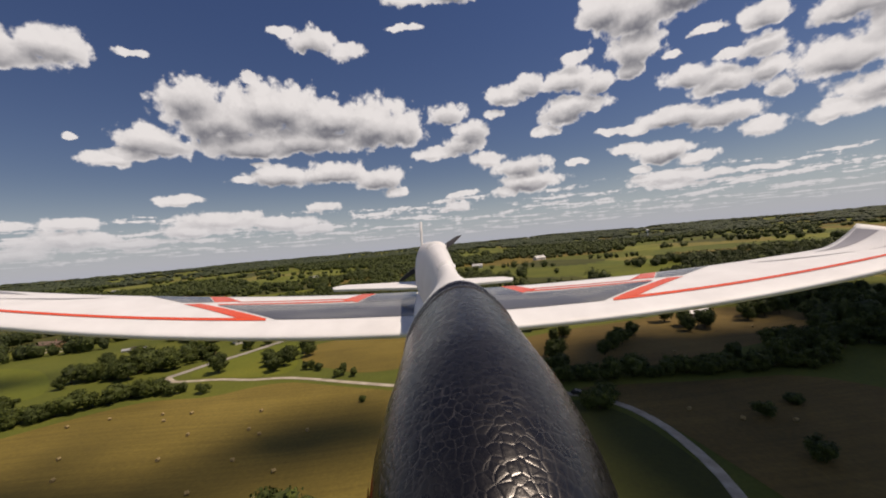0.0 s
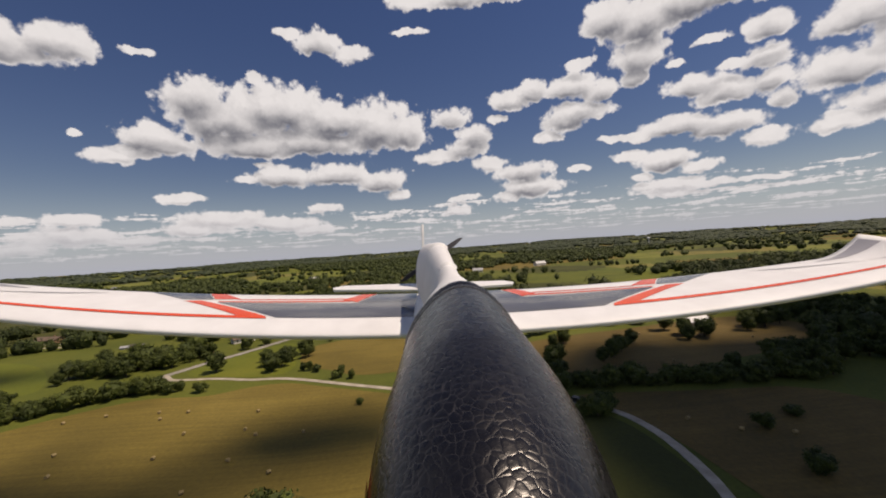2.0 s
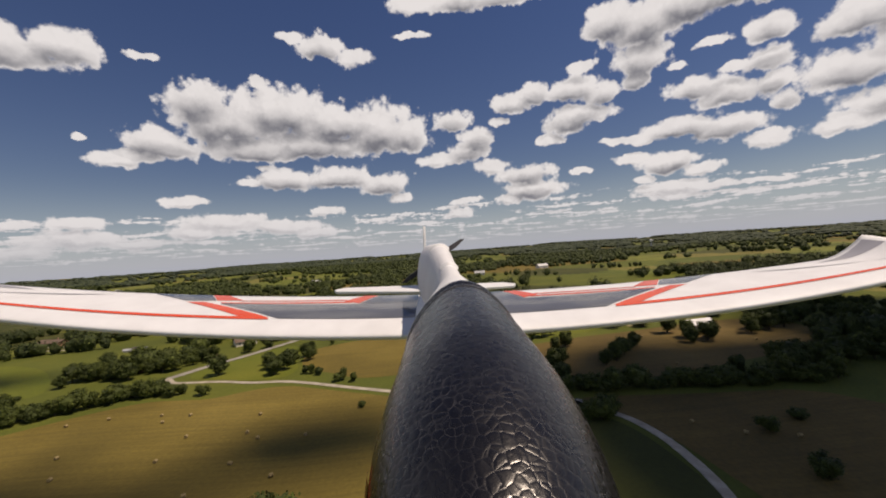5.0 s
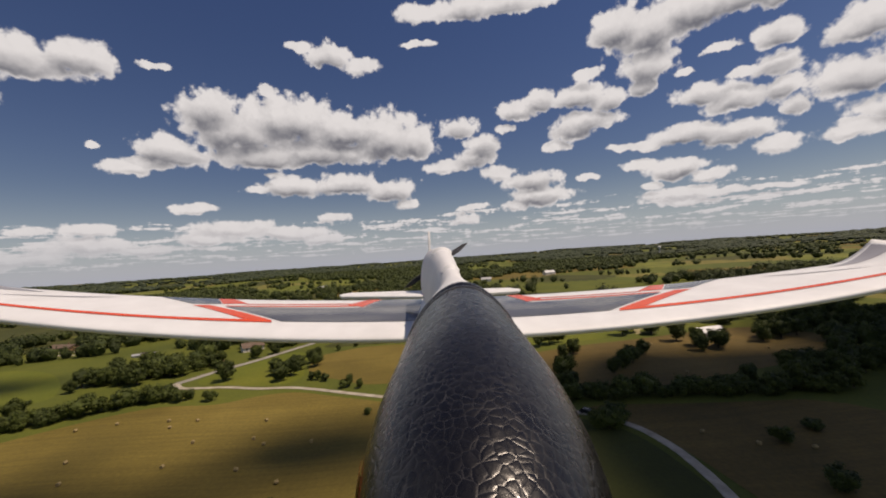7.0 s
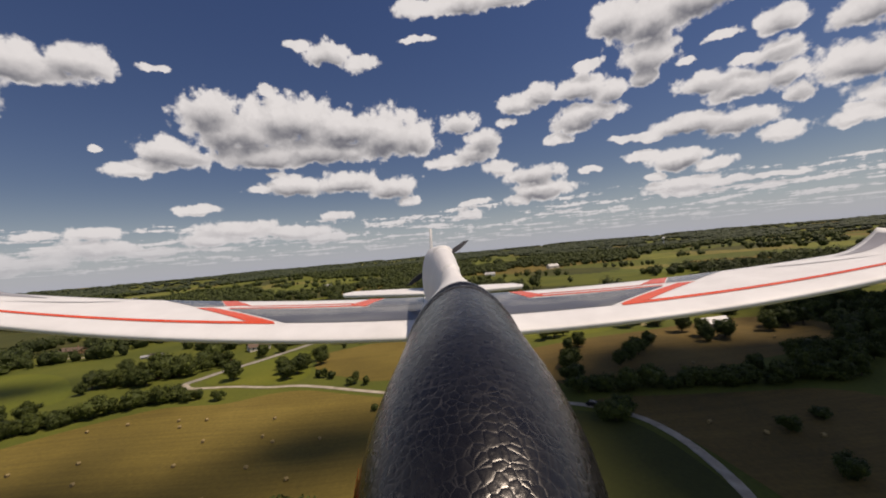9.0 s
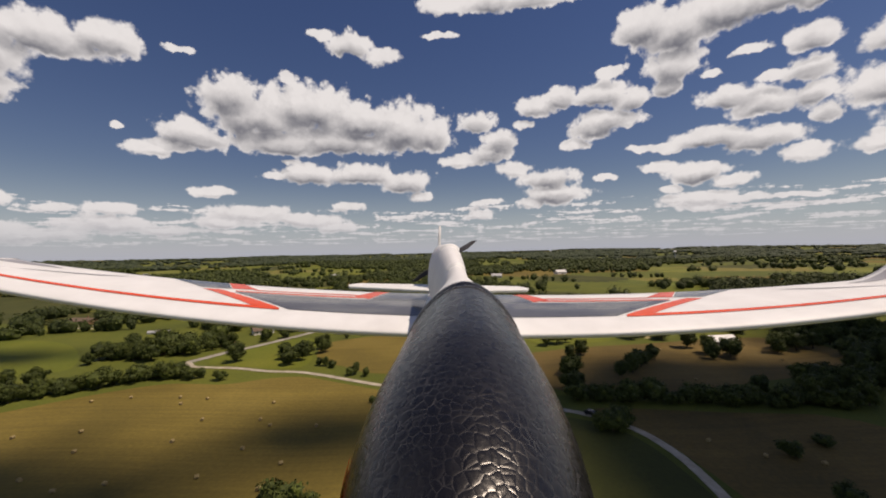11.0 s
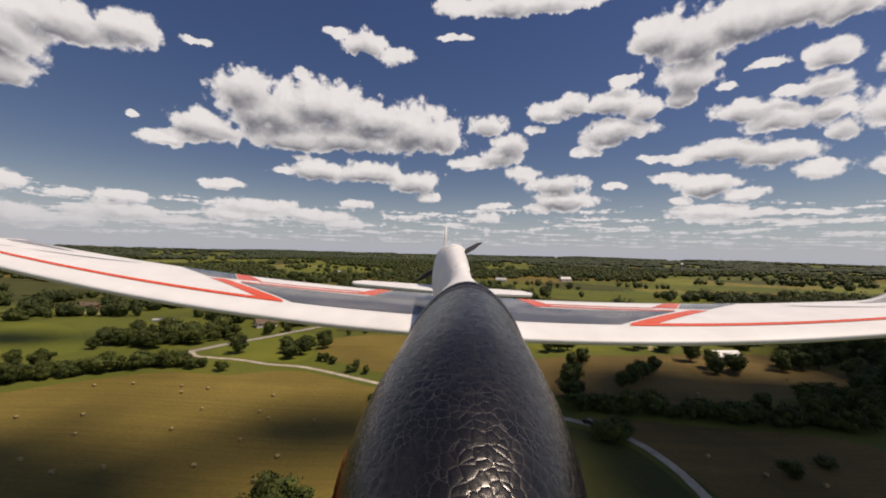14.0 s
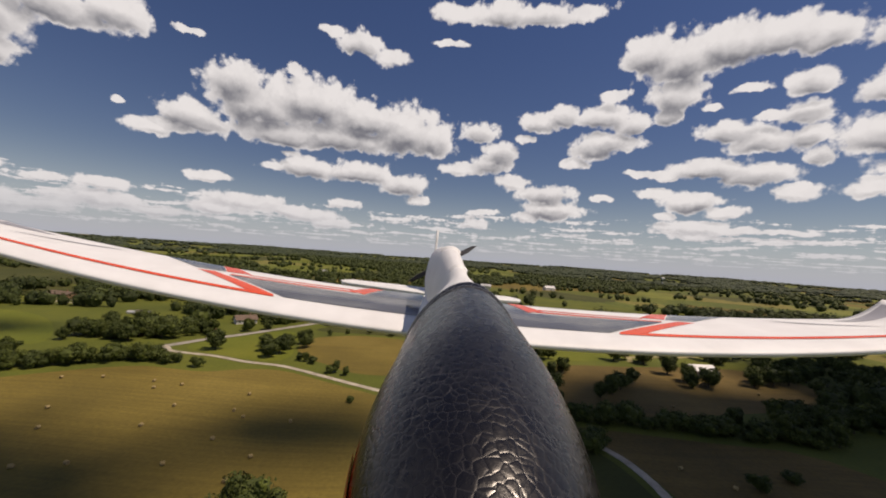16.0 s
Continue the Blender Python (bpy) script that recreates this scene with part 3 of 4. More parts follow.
def near_road(x, y, room):
    near = np.zeros(len(x), bool)
    for line, width in ROADS:
        for px, py in line:
            near |= np.hypot(x - px, y - py) < width / 2 + room
    return near


# ---------------------------------------------------------------- clouds
def cloud(label, x, y, wide, deep, tall, seed):
    """A cumulus out of sight towards the sun, whose shadow falls on the fields round x, y."""
    r = np.random.default_rng(seed)
    vs, ts, at = [], [], 0
    q = r.normal(size=(70, 3))
    q /= np.linalg.norm(q, axis=1)[:, None]
    q *= r.uniform(0.6, 1.0, 70)[:, None]
    balls = [(np.zeros(3), np.array([wide, deep, tall]) * 0.8, 3)]
    balls += [(p * (wide, deep, tall) * 0.86, np.array([1.3, 1.1, 0.8]) * deep * r.uniform(0.16, 0.4), 2) for p in q]
    for c, rad, level in balls:
        v, f = BALL[level]
        p = v * rad
        p = c + p * (0.7 + 0.6 * fbm((p + c) / (deep * 0.4) + seed, 3, seed))[:, None]
        vs.append(p), ts.append(f + at)
        at += len(v)
    ob = new("cloud", bulk_mesh("cloud", np.concatenate(vs), np.concatenate(ts), M_CLOUD, True))
    ob.location = Vector((x, y, 0)) + SUN * 3600
    return tagged(ob, label, "cloud", "clouds in the sky")


cloud("thick grey cumulus overhead shading the fields", 132, 90, 112, 84, 40, 90)
cloud("thick grey cumulus overhead shading the woods", 250, 130, 90, 100, 36, 91)
cloud("small cumulus overhead shading the meadow", -235, 205, 56, 17, 8, 94)
cloud("small cumulus overhead shading the hay field", -100, 72, 64, 34, 10, 92)
cloud("small cumulus overhead shading the hay field", -30, 108, 36, 17, 6, 93)
cloud("small cumulus overhead shading the hay field", -92, 44, 70, 26, 10, 95)


# ---------------------------------------------------------------- trees and woods
def leaf_cards(points, normals, size, r):
    """Small four-sided leaf sprays lying loosely on a surface."""
    n = len(points)
    t = r.normal(size=(n, 3))
    nn = normals + r.normal(size=(n, 3)) * 0.55
    nn /= np.linalg.norm(nn, axis=1)[:, None]
    u = np.cross(nn, t)
    u /= np.linalg.norm(u, axis=1)[:, None]
    w = np.cross(nn, u)
    s = (size * r.uniform(0.6, 1.3, n))[:, None]
    v = np.stack([points - u * s, points - w * s * 0.8, points + u * s, points + w * s * 0.8], 1).reshape(-1, 3)
    k = np.arange(n)[:, None] * 4
    return v, np.concatenate([k + [0, 1, 2], k + [0, 2, 3]])


def tree_mesh(seed, wide, tall, low, cards):
    """Crown of leaf clumps round a hidden core; low: how near to the ground it reaches."""
    r = np.random.default_rng(seed)
    vs, ts, at = [], [], 0
    n = 20
    c = r.normal(size=(n, 3))
    c /= np.linalg.norm(c, axis=1)[:, None]
    c *= r.uniform(0.45, 0.8, n)[:, None]
    crown_mid, crown_half = (tall + low) / 2, (tall - low) / 2
    for k in range(n):
        rad = r.uniform(0.28, 0.5) * min(wide, crown_half)
        mid = np.array([c[k, 0] * wide, c[k, 1] * wide, crown_mid + c[k, 2] * crown_half])
        v, f = BALL[1]
        p = v * rad * r.uniform(0.6, 0.85, (len(v), 1)) + mid
        vs.append(p), ts.append(f + at)
        at += len(p)
        d = r.normal(size=(cards // n, 3))
        d /= np.linalg.norm(d, axis=1)[:, None]
        lv, lt = leaf_cards(mid + d * rad * r.uniform(0.8, 1.25, (len(d), 1)) * (1, 1, 0.9), d, 0.058 * wide, r)
        vs.append(lv), ts.append(lt + at)
        at += len(lv)
    v, f = BALL[2]
    vs.append(v * (wide * 0.66, wide * 0.66, crown_half * 0.7) * r.uniform(0.8, 1.1, (len(v), 1)) + (0, 0, crown_mid)), ts.append(f + at)
    return bulk_mesh("crown", np.concatenate(vs), np.concatenate(ts), M_LEAF)


def trunk_mesh(seed, tall, low, wide):
    r = random.Random(seed)
    bm = bmesh.new()

    def limb(a, b, r0, r1):
        way = b - a
        m = Matrix.Translation((a + b) / 2) @ way.to_track_quat("Z", "Y").to_matrix().to_4x4()
        bmesh.ops.create_cone(bm, cap_ends=True, segments=7, radius1=r0, radius2=r1, depth=way.length, matrix=m)

    top = Vector((r.uniform(-0.3, 0.3), r.uniform(-0.3, 0.3), low + (tall - low) * 0.45))
    limb(Vector((0, 0, -0.4)), top, wide * 0.075, wide * 0.04)
    for k in range(5):
        s = r.uniform(0, 6.28)
        start = top * r.uniform(0.6, 1.0)
        limb(start, start + Vector((math.cos(s) * wide * 0.5, math.sin(s) * wide * 0.5, (tall - low) * 0.22)), wide * 0.03, wide * 0.012)
    return from_bm("trunk", bm, M_BARK)


def make_tree(seed, wide, tall, low, cards, name, label):
    ob = tagged(new(name), label, "tree" if name == "tree" else "bush")
    part("trunk", trunk_mesh(seed, tall, low, wide), ob)
    part("crown", tree_mesh(seed, wide, tall, low, cards), ob)
    return ob


KINDS = [make_tree(101 + k, 5.6 + 0.5 * (k % 3), 11.5 + 0.9 * (k % 2), 0.9 + 0.4 * (k % 3), 3000, "tree", "broad leafy dark green tree standing in grass") for k in range(5)]
BUSHES = [make_tree(131 + k, 3.2, 4.4, 0.1, 1400, "bush", "dense round dark green bush at a field edge") for k in range(2)]
used = set()


def plant(kinds, x, y, s, group):
    k = random.randrange(len(kinds))
    m = Matrix.Translation((x, y, float(height(x, y)[0]))) @ Matrix.Rotation(random.uniform(0, 6.28), 4, "Z") @ Matrix.Diagonal((s * random.uniform(0.9, 1.1), s * random.uniform(0.9, 1.1), s * random.uniform(0.85, 1.1), 1))
    ob = kinds[k]
    if ob.name not in used:
        used.add(ob.name)
        ob.matrix_basis = m
        return tagged(ob, group=group)
    return tagged(copy_thing(ob, m), group=group)


for x, y, s in [(-92.5, 186, 0.8), (-74, 196.8, 0.7), (-62.8, 185, 0.75), (-65, 178, 0.65), (-61.5, 194.5, 0.8), (-58, 205.6, 0.75), (-66, 203, 0.7), (-70, 188, 0.65), (-54, 198, 0.6), (-31.6, 161.8, 0.62), (-27, 158, 0.5), (-96, 228, 0.8), (-88, 236, 0.9), (-100, 238, 0.8)]:
    plant(KINDS, x, y, s, "trees along the lane")
for x, y, s in [(66, 201, 1.0), (60, 199, 0.9), (72, 204, 0.8), (70, 179, 0.8), (64, 176, 0.7), (53.7, 150.7, 0.85), (58, 155, 0.8), (49, 135, 0.75), (53, 138, 0.6), (73.5, 147, 0.8), (80, 151, 0.75), (87, 157.7, 0.85), (92, 163, 0.7), (98.4, 169, 0.8), (118, 211, 1.1), (110, 208, 0.9), (127, 209, 0.95),
                (124, 203, 0.9), (126, 186, 0.95), (124, 166, 0.9), (133, 167.5, 1.0), (128, 174, 1.1), (138, 172, 0.8), (168, 208, 0.9), (176, 212, 1.0), (172, 221, 1.0), (181, 222, 1.0), (192, 224, 1.1), (203, 228, 1.0), (159, 172, 0.95), (165, 178, 0.9), (171, 175, 1.0), (181, 177, 0.9), (176, 182, 1.1)]:
    plant(KINDS, x, y, 1.15 * s, "trees by the barn")
for x, y in [(-47, 173.5), (-43, 172), (-50, 176), (-60, 222), (-50, 231), (-40, 237), (-28, 240), (-14, 238), (2, 232)]:
    plant(KINDS, x + random.uniform(-1, 1), y + random.uniform(-1, 1), random.uniform(0.4, 0.6), "trees in the hedge")
for x, y, s in [(-30, 72, 0.7), (-24, 75, 0.65), (-37, 68, 0.75), (-18, 71, 0.6), (-44, 63, 0.8), (-51, 58, 0.8), (-31, 64, 0.8), (-22, 65, 0.7)]:
    plant(KINDS, x, y, s, "trees below the hay field")
for k in range(44):
    plant(BUSHES, -196 + k * 2.15 + random.uniform(-1, 1), 106 + 58 * min(1.0, k / 38) ** 0.9 + random.uniform(-1, 3.5), random.uniform(0.6, 1.3), "bushes along the hay field")
for k in range(34):
    plant(BUSHES, 48 + k * 2.5 + random.uniform(-1.5, 1.5), 126.5 - 0.4 * k + 1.5 * math.sin(k) + random.uniform(-1.5, 1.5), random.uniform(0.6, 1.25), "bushes along the stubble")
for x, y, s in [(-85.6, 159, 0.75), (-99, 161.5, 0.8), (-96, 163, 0.7), (-108, 163.5, 0.9), (-33.5, 160, 0.6), (49.2, 103.6, 1.2), (52, 106, 1.0), (46.5, 104.5, 0.9), (29.8, 123, 0.6), (-20, 130, 0.4), (-28, 72, 1.4), (-23, 70, 1.2), (-33, 68, 1.1), (84, 88, 0.7), (96, 92, 0.6), (78, 70, 0.8)]:
    plant(BUSHES, x, y, s, "bushes along the fields")
GROVES = [(-158, 198, 12, 12, 18), (-134, 204, 22, 9, 20), (-150, 215, 16, 7, 9), (-118, 214, 12, 8, 8), (-172, 160, 24, 5, 8), (-330, 205, 20, 40, 14), (146, 126, 40, 10, 30), (178, 128, 40, 18, 34), (235, 205, 34, 18, 34), (215, 180, 30, 24, 26), (270, 255, 50, 22, 26)]
for k in range(22):
    plant(KINDS, -205 + 4.2 * k + random.uniform(-2, 2), 112 + 2.6 * k + random.uniform(0, 6), random.uniform(0.32, 0.55), "trees along the hay field")
for cx, cy, wx, wy, n in GROVES:
    for _ in range(n):
        x, y = cx + random.gauss(0, 0.5) * wx, cy + random.gauss(0, 0.5) * wy
        if not near_road(np.array([x]), np.array([y]), 4)[0]:
            plant(KINDS, x, y, random.uniform(0.65, 1.1), "trees in the groves")


def woods(name, label, r0, r1, count, level, cards, cut, a0=-1.25, a1=1.25):
    """Woodland seen from afar: crowns grown together over the rolling land."""
    r = np.random.default_rng(int(r0) + count)
    rad = np.exp(r.uniform(math.log(r0), math.log(r1), count))
    az = r.uniform(a0, a1, count)
    x, y = rad * np.sin(az), rad * np.cos(az)
    wood = flat_noise(x, y, 190 + rad * 0.06, 4, 21)
    plot, edge = parcels(x, y)
    broken = flat_noise(x, y, 90, 2, 53)
    ok = (wood + 0.08 * (plot - 0.5) > cut) | ((edge < 7 + rad * 0.006) & (broken > 0.47) & (r.random(count) < 0.8))
    for poly in FIELDS[1:]:
        ok &= ~inside(poly, x, y)
    ok &= ~near_road(x, y, 7)
    x, y, rad = x[ok], y[ok], rad[ok]
    z = height(x, y)
    wide = np.maximum(4.5, rad * 0.0062) * r.uniform(0.5, 1.45, len(x))
    tall = r.uniform(4.2, 7.2, len(x)) * np.clip(wide / 6, 0.7, 1.3)
    bv, bf = BALL[level]
    v = bv[None] * np.stack([wide, wide, tall], 1)[:, None] * (0.84 if cards else 1.0) * r.uniform(0.72, 1.18, (len(x), len(bv), 1)) + np.stack([x, y, z + tall * 0.75], 1)[:, None]
    t = bf[None] + (np.arange(len(x)) * len(bv))[:, None, None]
    vs, ts = [v.reshape(-1, 3)], [t.reshape(-1, 3)]
    if cards:
        d = r.normal(size=(len(x), cards, 3))
        d[..., 2] = np.abs(d[..., 2])
        d /= np.linalg.norm(d, axis=2)[..., None]
        p = d * np.stack([wide, wide, tall], 1)[:, None] * r.uniform(0.85, 1.2, (len(x), cards, 1)) + np.stack([x, y, z + tall * 0.75], 1)[:, None]
        lv, lt = leaf_cards(p.reshape(-1, 3), d.reshape(-1, 3), np.repeat(wide * (0.13 if cards > 20 else 0.2), cards), r)
        vs.append(lv), ts.append(lt + len(vs[0]))
    # the farthest woods take the leaf colours with haze painted in
    ob = new(name, bulk_mesh(name, np.concatenate(vs), np.concatenate(ts), M_WOODS if r1 < 1900 else M_HAZED_WOODS))
    return tagged(ob, label, "woods", kind="stuff")


woods("woodland", "dark green deciduous woods between the pastures", 250, 700, 6000, 2, 90, 0.525)
woods("woodland", "thick dark woods beyond the barn", 240, 620, 2600, 2, 80, 0.44, 0.35, 1.2)
woods("woodland", "dark woods and thickets across the valley", 300, 600, 1300, 2, 90, 0.48, -1.05, -0.42)
woods("woodland", "distant woods and hedgerows across the farmland", 700, 1800, 17000, 1, 12, 0.5)
woods("woodland", "woods near the horizon, haze tinted into their blue-green", 1800, 4800, 21000, 1, 0, 0.455)


# ---------------------------------------------------------------- buildings and small things on the land
def gable(name, size, eave, ridge, over, material):
    """A pitched roof with thickness, its ridge along x."""
    l, w = size[0] / 2 + over, size[1] / 2 + over
    low = eave - (ridge - eave) * over / (size[1] / 2)
    prof = [(-w, low), (0, ridge), (w, low), (w, low - 0.18), (0, ridge - 0.2), (-w, low - 0.18)]
    return loft(name, [[(s * l, a, b) for a, b in prof] for s in (-1, 1)], material, smooth=False)


def building(name, label, category, x, y, turn, size, eave, ridge, wall, roof, windows=2, chimney=False):
    ob = tagged(new(name), label, category)
    ob.matrix_basis = pose(x, y, float(height(x, y)[0]), 0, 0, turn)
    l, w = size[0] / 2, size[1] / 2
    prof = [(-w, -0.2), (w, -0.2), (w, eave), (0, ridge - 0.12), (-w, eave)]
    part("wall", loft("wall", [[(s * l, a, b) for a, b in prof] for s in (-1, 1)], wall, smooth=False), ob)
    part("roof", gable("roof", size, eave, ridge, 0.45, roof), ob)
    for side in (-1, 1):
        for k in range(windows):
            wx = (k + 0.5) / windows * size[0] - l
            win = part("window", box("window", (1.1, 0.1, 1.2), (wx, side * (w + 0.02), eave * 0.55), M_SIDING, 0.02), ob)
            part("pane", box("pane", (0.9, 0.04, 1.0), (wx, side * (w + 0.08), eave * 0.55), M_GLASS), win)
    part("door", box("door", (1.0 if windows else 3.2, 0.1, 2.05 if windows else 2.8), (l * 0.1, -w - 0.05, 1.0 if windows else 1.4), M_BOARDS, 0.02), ob)
    if chimney:
        part("chimney", box("chimney", (0.7, 0.7, 1.8), (l * 0.4, 0.3, ridge + 0.2), M_BRICK, 0.02), ob)
    return ob


building("barn", "grey weathered barn with a pale tin roof", "barn", 146, 190, 4, (13, 7), 2.9, 5.0, M_BOARDS, M_TIN, 0)
building("house", "low brown-roofed farmhouse among trees", "house", -143, 205, 20, (10, 6.5), 2.6, 4.4, M_BRICK, M_SHINGLE, 3, True)
building("house", "pale farmhouse with a brown roof by the road", "house", -108, 252, 35, (12, 8), 2.9, 5.2, M_SIDING, M_SHINGLE, 3, True)
building("house", "small brown-roofed house by the road", "house", -118, 224, 60, (9, 7), 2.7, 4.6, M_BRICK, M_SHINGLE, 2)
building("shed", "long low white shed in a pasture", "shed", -180, 262, 14, (12, 3), 1.3, 2.0, M_SIDING, M_TIN, 0)
building("house", "white house with a grey tin roof", "house", -300, 300, 10, (11, 8), 3.0, 5.0, M_SIDING, M_TIN, 2)
building("house", "long brown house with a ring driveway", "house", -270, 310, -15, (20, 9), 2.8, 4.6, M_BRICK, M_SHINGLE, 4, True)
building("shed", "grey tin-roofed shed beside trees", "shed", -85, 268, 5, (10, 6), 2.6, 4.0, M_BOARDS, M_TIN, 0)
building("house", "white farmhouse far across the fields", "house", -310, 470, 20, (16, 9), 4.0, 7.0, M_SIDING, M_TIN, 3)
building("house", "white farmhouse far across the fields", "house", 120, 690, -10, (18, 10), 4.5, 8.0, M_SIDING, M_TIN, 3)
building("barn", "pale barn far across the fields", "barn", 260, 760, 15, (22, 12), 5.0, 9.0, M_SIDING, M_TIN, 0)

for k in range(10):
    far, way = random.uniform(800, 1900), radians(random.uniform(-48, 48))
    if k % 3:
        building("house", "white farmhouse far across the fields", "house", far * math.sin(way), far * math.cos(way), random.uniform(0, 180), (14, 9), 4.2, 7.0, M_SIDING, M_TIN, 3)
    else:
        building("barn", "pale tin-roofed barn far across the fields", "barn", far * math.sin(way), far * math.cos(way), random.uniform(0, 180), (20, 11), 4.6, 8.0, M_SIDING, M_TIN, 0)


def bale(x, y, turn, first=[]):
    m = Matrix.Translation((x, y, 0.1 + 0.5)) @ Matrix.Rotation(turn, 4, "Z")
    if first:
        return copy_thing(first[0], m)
    ob = new("hay_bale", tube("hay_bale", 0.46, 0.9, Matrix.Rotation(radians(90), 4, "Y"), M_BALE, 18, 0.1))
    ob.matrix_basis = m
    first.append(ob)
    return tagged(ob, "round tan hay bale on the mown field", "hay bale", "bales on the hay field")


for x, y in [(-117.7, 112.4), (-101.2, 114.8), (-92.6, 102.9), (-93.4, 90.5), (-81.7, 85.7), (-72.5, 87.8), (-70.3, 106.6), (-53.4, 89), (-49.1, 101.2), (-36.4, 93.4), (-34, 82.9), (-37.4, 83.5),
             (-52.1, 118.7), (-47.5, 114.4), (-33.7, 112.9), (-70.2, 120.2), (-89.1, 139.8), (-85.1, 133.7), (-78.5, 137.7), (-107.3, 141.5), (-118.7, 138.7), (-113.2, 99.1), (-53.4, 132), (-60, 70), (-104, 72)]:
    bale(x, y, random.uniform(0, 3.1))
for x, y in [(70, 96), (78, 88), (88, 84), (150, 160), (98, 140), (110, 182)]:
    bale(x, y, random.uniform(0, 3.1))


def car(x, y, turn):
    ob = tagged(new("car"), "small dark car standing on the gravel lane", "car")
    ob.matrix_basis = pose(x, y, 0.23, 0, 0, turn)
    prof = [(-2.1, 0.35), (2.1, 0.35), (2.15, 0.75), (1.1, 0.9), (0.5, 1.4), (-1.2, 1.42), (-1.9, 0.95), (-2.15, 0.8)]
    part("body", loft("body", [[(a, s, b) for a, b in prof] for s in (-0.85, 0.85)], M_CARPAINT, smooth=False), ob)
    for s in (-1, 1):
        part("side_window", box("side_window", (1.5, 0.03, 0.35), (-0.35, s * 0.86, 1.15), M_GLASS), ob)
        for a in (-1.3, 1.35):
            part("wheel", tube("wheel", 0.33, 0.22, Matrix.Translation((a, s * 0.8, 0.33)) @ Matrix.Rotation(radians(90), 4, "X"), M_TYRE, 16, 0.03), ob)
    return ob


car(47.5, 113.9, -43)

tower = tagged(new("water_tower"), "white water tower on a slim stem near the horizon", "water tower")
tower.matrix_basis = pose(1035, 1590, float(height(1035, 1590)[0]))
part("stem", tube("stem", 1.6, 34, Matrix.Translation((0, 0, 17)), M_TANK, 16, 0, 1.1), tower)
tv, tf = BALL[3]
part("tank", bulk_mesh("tank", tv * (6.5, 6.5, 4.8) + (0, 0, 36), tf, M_TANK, True), tower)

# ---------------------------------------------------------------- the aircraft
craft = tagged(new("model_aircraft"), "white foam glider with black nose and orange-red wing stripes, airborne", "model aircraft")
craft.matrix_basis = Matrix.Translation(EYE) @ gaze(*STILL) @ pose(0, 0, 0, -90, 0, 0) @ pose(0, 0, 0, 0, 1.3, 0) @ Matrix.Diagonal((0.883, 1, 0.883, 1))


def axis_x(y):
    return 0.0238 - (0.045 * (0.34 - y) if y < 0.34 else 0.06 * (y - 0.34))


def ring(y, half, mid, up, down, n=48, power=2.0, egg=0.0):
    """One cross-section of the fuselage; egg narrows it towards its top."""
    pts = []
    for k in range(n):
        a = 2 * math.pi * k / n
        c, s = math.cos(a), math.sin(a)
        c, s = math.copysign(abs(c) ** (2 / power), c), math.copysign(abs(s) ** (2 / power), s)
        pts.append((axis_x(y) + half * c * (1 - egg * max(s, 0.0)), y, mid + (up if s > 0 else down) * s))
    return pts


def nose_ring(y, grow=0.0):
    s = math.sqrt(max(0.0, 1 - max(0.0, (0.28 - y) / 0.215) ** 2.2))
    mid = -0.086 - 0.072 * (0.38 - y) - 0.12 * max(0.0, 0.2 - y) * 0.5
    return ring(y, 0.069 * s * (1 - 0.19 * step(0.11, 0.25, y)) + grow, mid, 0.056 * s + grow, 0.05 * s + grow, egg=0.08 + 0.2 * step(0.16, 0.34, y))


part("nose", loft("nose", [nose_ring(0.0665 + (0.34 - 0.0665) * (k / 40) ** 1.5) for k in range(41)], M_BLACK_FOAM), craft, "black pebbled foam nose cone with a glossy sheen")


def hull_ring(u, grow=0.0, n=48):
    mid, top = -0.088 + 0.03 * u, -0.034 + 0.042 * step(0.0, 0.8, u)
    return ring(0.341 + u * 0.36, 0.0562 - 0.0317 * step(0.0, 0.24, u) + 0.0105 * step(0.3, 1.0, u) + grow, mid, top - mid + grow, 0.05 + grow, n, 2.0 + 0.6 * u, 0.28 - 0.2 * step(0.0, 0.7, u))


hull = [hull_ring(k / 24) for k in range(25)]
hull += [ring(0.71, 0.033, -0.058, 0.062, 0.045, power=2.6), ring(0.718, 0.024, -0.056, 0.052, 0.03, power=2.4), ring(0.722, 0.01, -0.05, 0.03, 0.02)]
part("fuselage", loft("fuselage", hull, M_WHITE_FOAM), craft, "white foam fuselage rising to the motor pod")
part("nose_lip", loft("nose_lip", [nose_ring(y, g) for y, g in ((0.33, 0.0), (0.332, 0.0012), (0.339, 0.0014), (0.3425, 0.001), (0.3428, -0.002))], M_BLACK_FOAM, caps=False), craft, "raised black rim where the nose meets the fuselage")
part("hatch_seam", loft("hatch_seam", [nose_ring(y, g) for y, g in ((0.3155, -0.0003), (0.3162, 0.0006), (0.3175, 0.0006), (0.3182, -0.0003))], M_TYRE, caps=False), craft, "fine dull seam round the hatch")
for u in (0.3, 0.66):
    cover = [[Vector(p) for p in hull_ring(u + du, g)[8:17]] for du, g in ((-0.014, -0.0005), (-0.006, 0.0034), (0.004, 0.0038), (0.024, -0.0005))]
    part("cover_ridge", loft("cover_ridge", [[tuple(p) for p in r] for r in cover], M_WHITE_FOAM, caps=False, closed=False), craft)
fairing = [ring(0.46 + k * 0.05, 0.022 + 0.022 * math.sin(math.pi * min(1.0, 0.25 + k / 9)), -0.128 + 0.003 * k, 0.034, 0.026, 24) for k in range(8)]
part("wing_fairing", loft("wing_fairing", fairing, M_WHITE_FOAM), craft)
